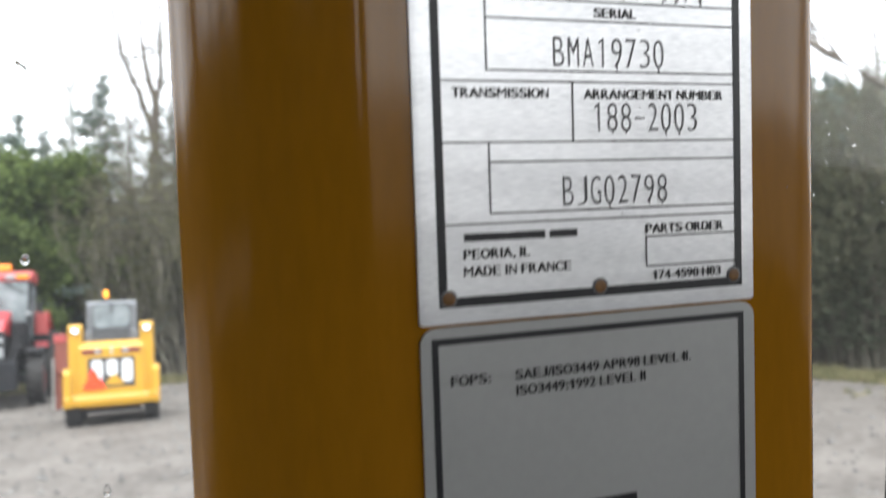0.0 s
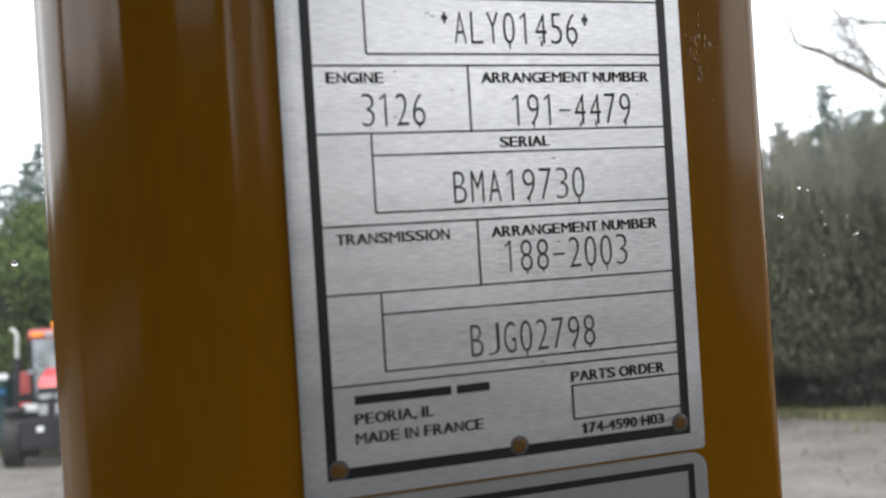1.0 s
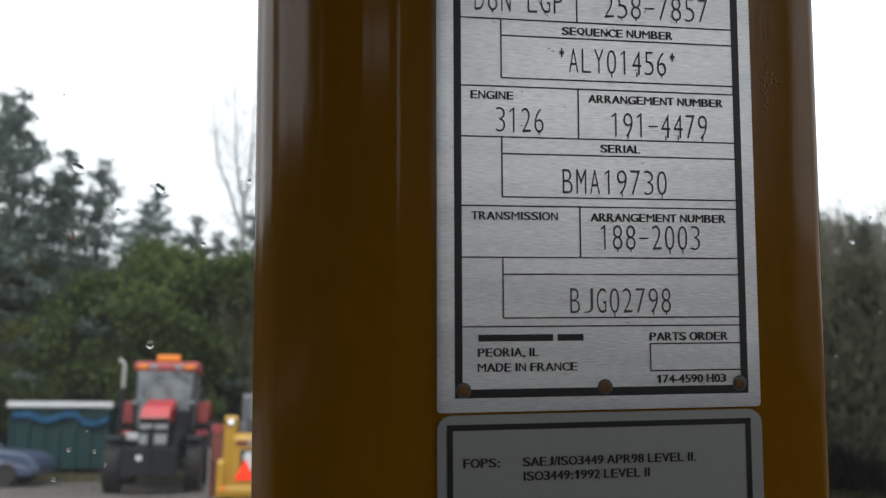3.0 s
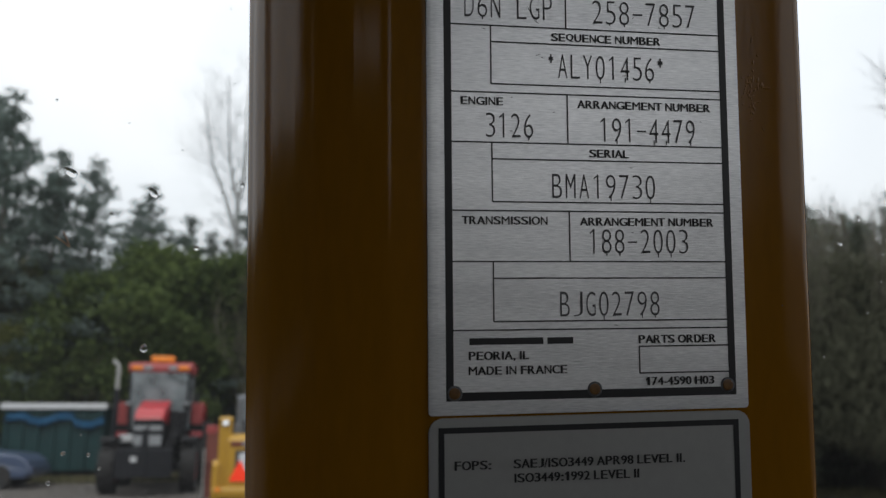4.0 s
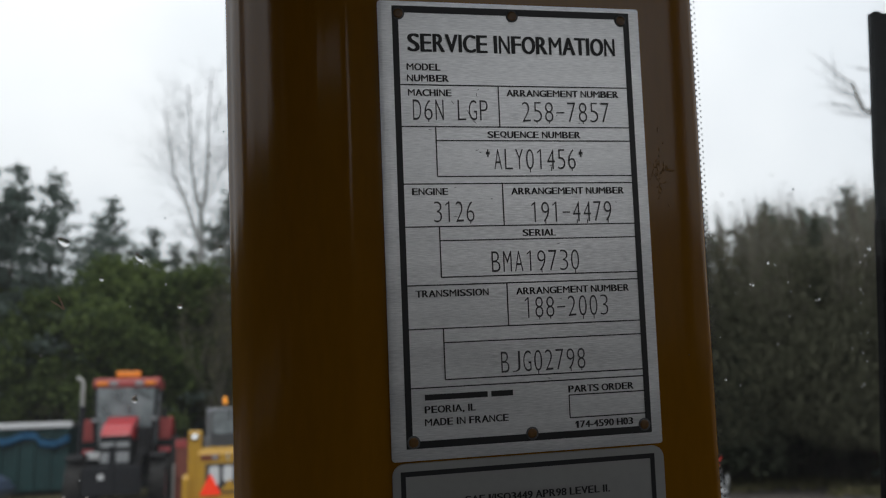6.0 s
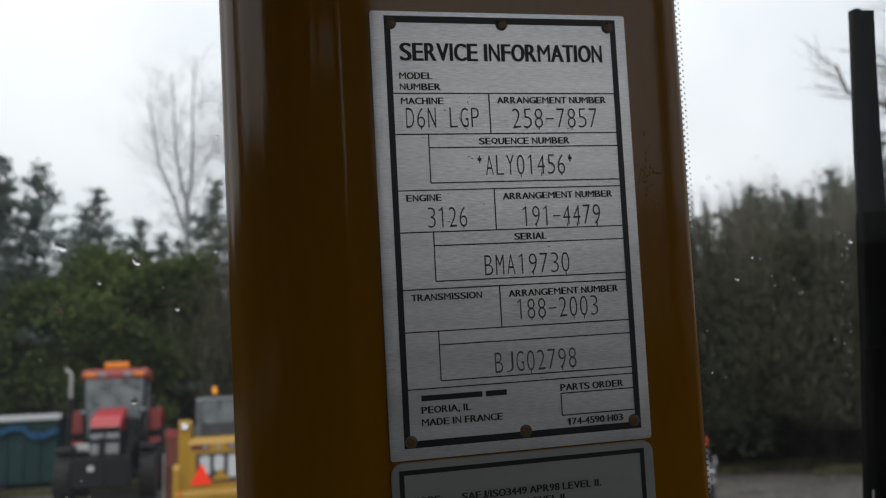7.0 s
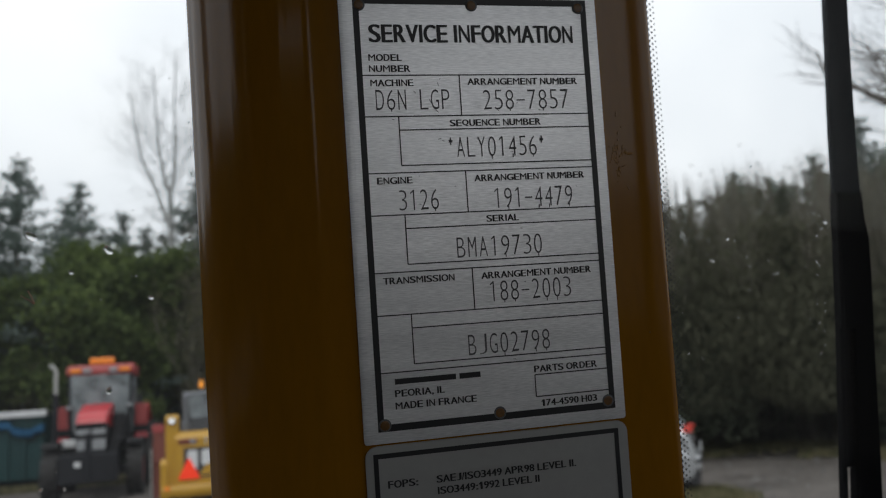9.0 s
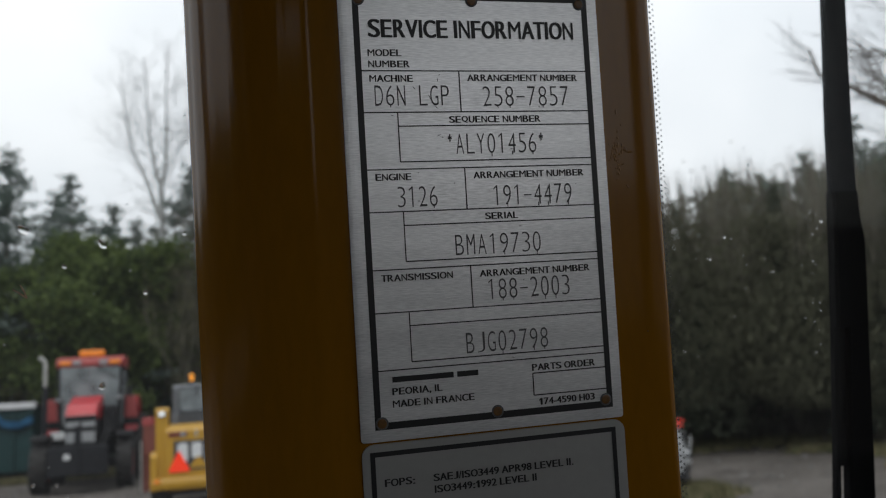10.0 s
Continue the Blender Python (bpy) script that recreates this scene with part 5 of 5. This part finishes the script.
fir_places = [(i, x - 0.13, y, k * 1.013, t) for i, x, y, k, t in fir_places]
# the wood on the other side, standing back from its edge
for k in range(38):
    s = k / 37
    cx, cy = 15.0 + 8 * rnd.random(), 6.0 + 24 * s
    d = math.hypot(cx, cy)
    fir_places.append((rnd.randint(0, 2), cx, cy, (1.68 + (0.230 + 0.014 * rnd.gauss(0, 1)) * d) / 10.0, rnd.uniform(0, 360)))
# a few spires that stand up over the rest of it
fir_places += [(2, 15.94, 17.8, 0.86, 25), (0, 14.98, 18.61, 0.78, 130), (2, 16.61, 17.17, 0.77, 215)]
plant(firs, fir_places)

greens = [leafy_tree(31, 6.5, LEAF, "leafy green tree at the yard's edge", 15000, 0.17), leafy_tree(32, 6.5, LEAF_YELLOW, "leafy tree with yellow-green spring leaves", 13000, 0.17), leafy_tree(33, 6.5, LEAF_OLIVE, "thin olive-brown leafy tree", 8000, 0.14)]
green_places = [(1, -10.4, 28.9, 0.80, 20), (0, -8.3, 29.6, 1.10, 130), (0, -5.4, 28.4, 1.25, 250), (0, -3.3, 28.6, 1.18, 70), (2, -13.0, 28.6, 1.1, 200), (1, 3.4, 28.2, 0.9, 45),
                (0, -4.4, 27.0, 0.80, 15), (2, -6.9, 29.9, 1.0, 222), (0, 5.6, 27.2, 0.9, 140), (1, 8.0, 26.0, 0.9, 14), (2, -11.9, 29.6, 0.95, 290), (1, -12.0, 28.0, 0.7, 120), (0, -9.4, 29.0, 0.75, 210),
                (0, -10.6, 31.6, 1.15, 55), (2, -7.6, 31.4, 1.15, 175), (0, -5.6, 31.8, 1.05, 265), (2, -12.4, 31.0, 1.3, 85), (0, -2.6, 31.0, 1.0, 305), (0, -14.2, 31.8, 1.4, 145)]
plant(greens, [(i, x - 0.13, y, k * 1.013, t) for i, x, y, k, t in green_places])

bares = [bare_tree(51, 15.0, BARK, "tall bare tree with fine upright branches"), bare_tree(52, 12.0, BARK, "bare slender tree without leaves", 3, 0.5), bare_tree(53, 9.0, BARK, "dark bare tree with thin twigs", 3, 0.3), bare_tree(55, 13.0, BARK, "tall bare tree with dark stem and few limbs", 2, 0.35, 2.6, 0.22)]
bare_places = [(2, -1.5, 28.2, 0.9, 40), (2, -0.9, 27.6, 0.95, 190), (2, 0.3, 27.4, 0.9, 310), (2, -0.2, 28.6, 1.1, 95), (2, 1.1, 28.0, 0.9, 240), (3, 0.0, 28.9, 0.95, 210), (3, -1.35, 29.9, 0.9, 310), (3, -0.6, 28.4, 0.8, 60), (1, 0.1, 30.5, 1.05, 200), (2, -2.1, 29.5, 1.25, 15), (1, 17.2, 15.4, 1.02, 50), (0, 16.6, 12.8, 0.72, 120), (0, 13.2, 9.9, 0.62, 10), (2, 12.9, 17.6, 0.86, 75), (2, 14.4, 16.6, 0.84, 160),
               (2, 13.6, 14.2, 0.66, 220), (2, 14.5, 12.0, 0.66, 280), (1, 11.6, 21.4, 0.58, 130), (2, 15.0, 19.5, 0.85, 330), (1, 18.5, 17.5, 0.8, 85), (2, 2.0, 29, 1.0, 60), (1, 4.5, 29.5, 0.9, 240)]
plant(bares, bare_places)


def leaning_tree():
    """The bare tree at the yard's edge, whose long limbs reach out over the track."""
    rng = random.Random(12)
    p = thing("bare_tree", pose(13.25, 10.65, -0.03), "bare grey tree with long limbs reaching over the yard", "tree", "trees round the yard")
    bm, tips = bmesh.new(), []
    trunk = [Vector((0.10, -0.12, 0)), Vector((0.12, -0.10, 1.8)), Vector((0.05, -0.02, 3.6)), Vector((0.0, 0.0, 4.8)), Vector((0.15, -0.2, 6.8)), Vector((0.25, -0.4, 8.6)), Vector((0.2, -0.3, 10.2))]
    tube(bm, trunk, [0.15, 0.13, 0.115, 0.10, 0.07, 0.045, 0.02], 9)
    for k, way, ln, r in ((4, (-0.66, 0.60, 0.8), 2.0, 0.026), (4, (0.7, -0.6, 0.9), 3.2, 0.045), (5, (-0.5, 0.6, 1.0), 1.6, 0.03), (5, (0.3, -0.8, 0.9), 2.4, 0.03)):
        limbs(bm, rng, trunk[k], Vector(way), ln, r, 3, tips, 0.34, 6, 0.08, (3, 5))
    # the long low limb over the track, and the boughs that rise from it
    out = Vector((-0.70, 0.60, 0.38)).normalized()
    for path, r in (((trunk[3], (-1.2, 0.0, 5.25), (-2.26, 0.13, 5.82), (-2.63, 0.50, 6.34), (-2.94, 0.78, 6.70), (-3.20, 1.00, 6.92), (-3.28, 1.07, 7.47)), 0.085),
                    (((-2.26, 0.13, 5.82), (-2.35, 0.23, 5.98), (-2.44, 0.31, 6.38), (-2.59, 0.45, 6.85), (-2.67, 0.53, 7.35)), 0.042),
                    (((-2.0, 0.10, 5.68), (-2.24, 0.11, 5.99), (-2.35, 0.23, 6.27), (-2.47, 0.35, 6.67), (-2.55, 0.42, 7.10)), 0.038),
                    ((trunk[4], (-1.0, -0.02, 6.85), (-2.15, 0.03, 6.92), (-2.38, 0.25, 7.03), (-2.61, 0.47, 7.05)), 0.045)):
        pts = [Vector(q) for q in path]
        n = len(pts) - 1
        tube(bm, pts, [r * (1 - 0.72 * i / n) for i in range(n + 1)], 7)
        for k in range(16):
            f = n * (0.35 + 0.65 * k / 15)
            i = min(n - 1, int(f))
            way = out + Vector((rng.gauss(-0.2, 0.4), rng.gauss(0.1, 0.4), rng.gauss(0.25, 0.35)))
            limbs(bm, rng, pts[i].lerp(pts[i + 1], f - i), way, rng.uniform(0.3, 0.9), 0.011, 1, tips, 0.4, 4, 0.05, (2, 4))
    part("trunk", bm, BARK, p, "bare grey trunk and branches")


leaning_tree()


def forked_tree(seed, x, y, fork_z, stout, mat, label):
    """A tall bare tree that stands up over the wood: a clear stem, a fork, and a fan of fine upright branches."""
    rng = random.Random(seed)
    p = thing("bare_tree", pose(x, y, -0.03), label, "tree", "trees round the yard")
    bm, tips = bmesh.new(), []
    stem = [Vector((0.05 * math.sin(k * 1.3 + seed), 0, fork_z * k / 7)) for k in range(8)]
    tube(bm, stem, [(0.17 - 0.009 * k) * stout for k in range(8)], 8)
    fork = stem[-1]
    leaders = [[fork, fork + Vector((-0.22, 0.1, 0.7)), fork + Vector((-0.42, 0.1, 2.0)), fork + Vector((-0.50, 0.0, 3.6)), fork + Vector((-0.62, 0.0, 5.2))],
               [fork, fork + Vector((0.18, -0.1, 0.6)), fork + Vector((0.22, -0.2, 1.9)), fork + Vector((0.20, -0.1, 3.8)), fork + Vector((0.30, 0.0, 6.0))],
               [stem[6], fork + Vector((-0.55, 0.2, 0.3)), fork + Vector((-1.05, 0.3, 1.5)), fork + Vector((-1.30, 0.2, 2.9)), fork + Vector((-1.50, 0.1, 4.3))]]
    for pts in leaders:
        tube(bm, pts, [r * stout for r in (0.095, 0.075, 0.056, 0.036, 0.014)], 7)
        for k in range(19):
            f = 0.25 + 3.6 * k / 18
            base = pts[int(f)].lerp(pts[min(4, int(f) + 1)], f - int(f))
            a = k * 2.4 + rng.gauss(0, 0.4)
            limbs(bm, rng, base, Vector((0.9 * math.cos(a), 0.9 * math.sin(a), 1.0)), (2.7 - 0.42 * f) * rng.uniform(0.7, 1.1), (0.016 - 0.0025 * f) * stout, 2, tips, 0.42, 4, 0.06, (4, 6))
    for k in range(14):
        z, a = fork_z * (0.64 + 0.028 * k), k * 2.4 + rng.gauss(0, 0.4)
        limbs(bm, rng, Vector((0, 0, z)), Vector((math.cos(a), math.sin(a), 0.35)), rng.uniform(1.3, 2.9), 0.017 * stout, 2, tips, 0.40, 4, 0.02, (3, 5))
    part("trunk", bm, mat, p, "bare stem, fork and branches")


forked_tree(19, -3.38, 30.8, 10.15, 1.0, BARK_PALE, "tall bare pale tree with forked stem and fine twigs")
forked_tree(4, -0.48, 29.6, 9.7, 1.35, BARK, "tall bare dark tree with stout forked stem")

bushes = [sapling(61, 4.2), sapling(62, 4.2), sapling(63, 4.2)]
bush_places = []
for k in range(100):
    s = rnd.random()
    ex, ey = 12.5 + 0.9 * math.sin(s * 5), 8.0 + 17 * s
    depth = 0.5 + 5.5 * rnd.random() ** 1.2
    bush_places.append((k, ex + depth, ey + rnd.gauss(0, 0.4), 0.62 + 0.10 * depth + 0.2 * rnd.random(), rnd.uniform(0, 360)))
for k in range(8):
    bush_places.append((k, 3.0 + 1.3 * k, 24.0 + rnd.gauss(0, 0.5), 0.9, rnd.uniform(0, 360)))
for k in range(14):
    bush_places.append((k, -1.7 + 0.28 * k, 26.6 + 2.4 * rnd.random(), rnd.uniform(1.0, 1.5), rnd.uniform(0, 360)))
plant(bushes, bush_places)


def far_woods():
    """The woods behind, as one mass of clumps with an uneven top."""
    rng = random.Random(77)
    left = []
    for k in range(60000):
        a = radians(rng.uniform(-75, 18))
        d = rng.uniform(33, 44)
        top = 0.19 * d + 1.2 * noise.noise((a * 14, 0, 0)) + 2.2 * noise.noise((a * 75, d * 0.1, 2))
        left.append(Vector((d * math.sin(a), d * math.cos(a), max(0.2, top) * rng.random() ** 0.85)))
    # the grey woods: crowns of many trees, pointed, rounded or bare, one behind another
    dark, grey = [], []
    for k in range(230):
        a = radians(17 + 47 * (k * 0.618 % 1.0))
        d = 18.5 + 13 * rng.random() ** 1.5
        h = (1.55 + 0.222 * d + 0.9 * noise.noise((a * 14, 0, 0))) * rng.uniform(0.62, 1.08)
        x, y, form = d * math.sin(a), d * math.cos(a), rng.random()
        wide, foot = (rng.uniform(0.7, 1.1), 0.15) if form < 0.4 else (rng.uniform(1.0, 1.7), 0.22)
        for _ in range(1700):
            f = rng.random()
            r = wide * ((1 - f) ** 0.8 + 0.04 if form < 0.4 else math.sqrt(max(0.0, f * (1 - f))) * 1.9 + 0.03)
            # boughs in tiers, with gaps between
            r *= 0.65 + 0.45 * noise.noise((f * 9, k * 3.1, 0)) + 0.35 * math.sqrt(rng.random())
            t = rng.random() * math.tau
            (dark if form < 0.4 else grey).append(Vector((x + r * math.cos(t), y + r * math.sin(t), h * (foot + (1 - foot) * f) - 0.15 * r)))
    # unseen woods added round the other side, to cut the low sky's light
    round_side = []
    for _ in range(34000):
        a = radians(rng.uniform(-168, -72))
        d = rng.uniform(17, 27)
        round_side.append(Vector((d * math.sin(a), d * math.cos(a), max(0.4, 0.21 * d + 1.8 * noise.noise((a * 16, 0, 4))) * rng.random() ** 0.8)))
    for name, spots, mat, size, aspect, label in (("woods_beyond", round_side, FAR_LEAF, 1.0, 1.5, "dull green unseen woods, added to dim light from the side"), ("far_woods", left, FAR_LEAF, 0.5, 1.5, "dense dull green woods behind the yard"), ("grey_woods", grey, BRUSH, 0.18, 5.0, "dense grey-brown leafless woods beside the yard"), ("dark_woods", dark, DARK_BOUGH, 0.13, 2.2, "dull dark evergreens among the leafless trees beside the yard")):
        v, f = leaf_cards(rng, spots, size, -1.15 if name == "grey_woods" else 0.3, aspect)
        me = bpy.data.meshes.new(name)
        me.from_pydata([tuple(q) for q in v], [], f)
        me.materials.append(mat)
        tagged(new(name, me), label, "woods", kind="stuff")
    verts, faces = [], []
    for _ in range(7000):
        s = rng.random()
        x, y = 12.4 + 0.9 * math.sin(s * 5) + 5 * rng.random(), 7.0 + 18 * s
        h, a = 0.8 + 5.0 * rng.random() ** 1.6, rng.random() * 6.28
        lx, ly = rng.gauss(0, 0.09) * h, rng.gauss(0, 0.09) * h
        w = rng.uniform(0.008, 0.03)
        b = len(verts)
        for k in range(3):
            verts.append((x + w * math.cos(a + k * 2.1), y + w * math.sin(a + k * 2.1), 0))
        verts.append((x + lx, y + ly, h))
        faces += [(b, b + 1, b + 3), (b + 1, b + 2, b + 3), (b + 2, b, b + 3)]
    # bare crowns that stand up out of the grey woods: fans of fine twigs on a pole
    for _ in range(150):
        a = radians(rng.uniform(17, 64))
        d = 18.5 + 12 * rng.random() ** 1.5
        top = 1.75 + 0.222 * d + 0.9 * noise.noise((a * 14, 0, 0))
        cx, cy, spread = d * math.sin(a), d * math.cos(a), rng.uniform(0.25, 0.6)
        for k in range(90):
            f = rng.random() ** 0.8
            z0 = top * (0.55 + 0.42 * f)
            h, w = (0.35 + 1.5 * rng.random() ** 1.5) * (1.25 - 0.6 * f), rng.uniform(0.004, 0.010)
            t = rng.random() * math.tau
            b = len(verts)
            lean = spread * (1.2 - 0.7 * f) * rng.uniform(0.2, 1.0) * h
            bx, by = cx + 0.5 * (1 - f) * rng.gauss(0, 0.5), cy + 0.5 * (1 - f) * rng.gauss(0, 0.5)
            for q in range(3):
                verts.append((bx + w * math.cos(t + q * 2.1), by + w * math.sin(t + q * 2.1), z0))
            verts.append((bx + lean * math.cos(t), by + lean * math.sin(t), z0 + h))
            faces += [(b, b + 1, b + 3), (b + 1, b + 2, b + 3), (b + 2, b, b + 3)]
    me = bpy.data.meshes.new("undergrowth")
    me.from_pydata(verts, [], faces)
    me.materials.append(TWIG)
    tagged(new("undergrowth", me), "tangle of thin bare grey-brown stems under the trees", "undergrowth", kind="stuff")


far_woods()
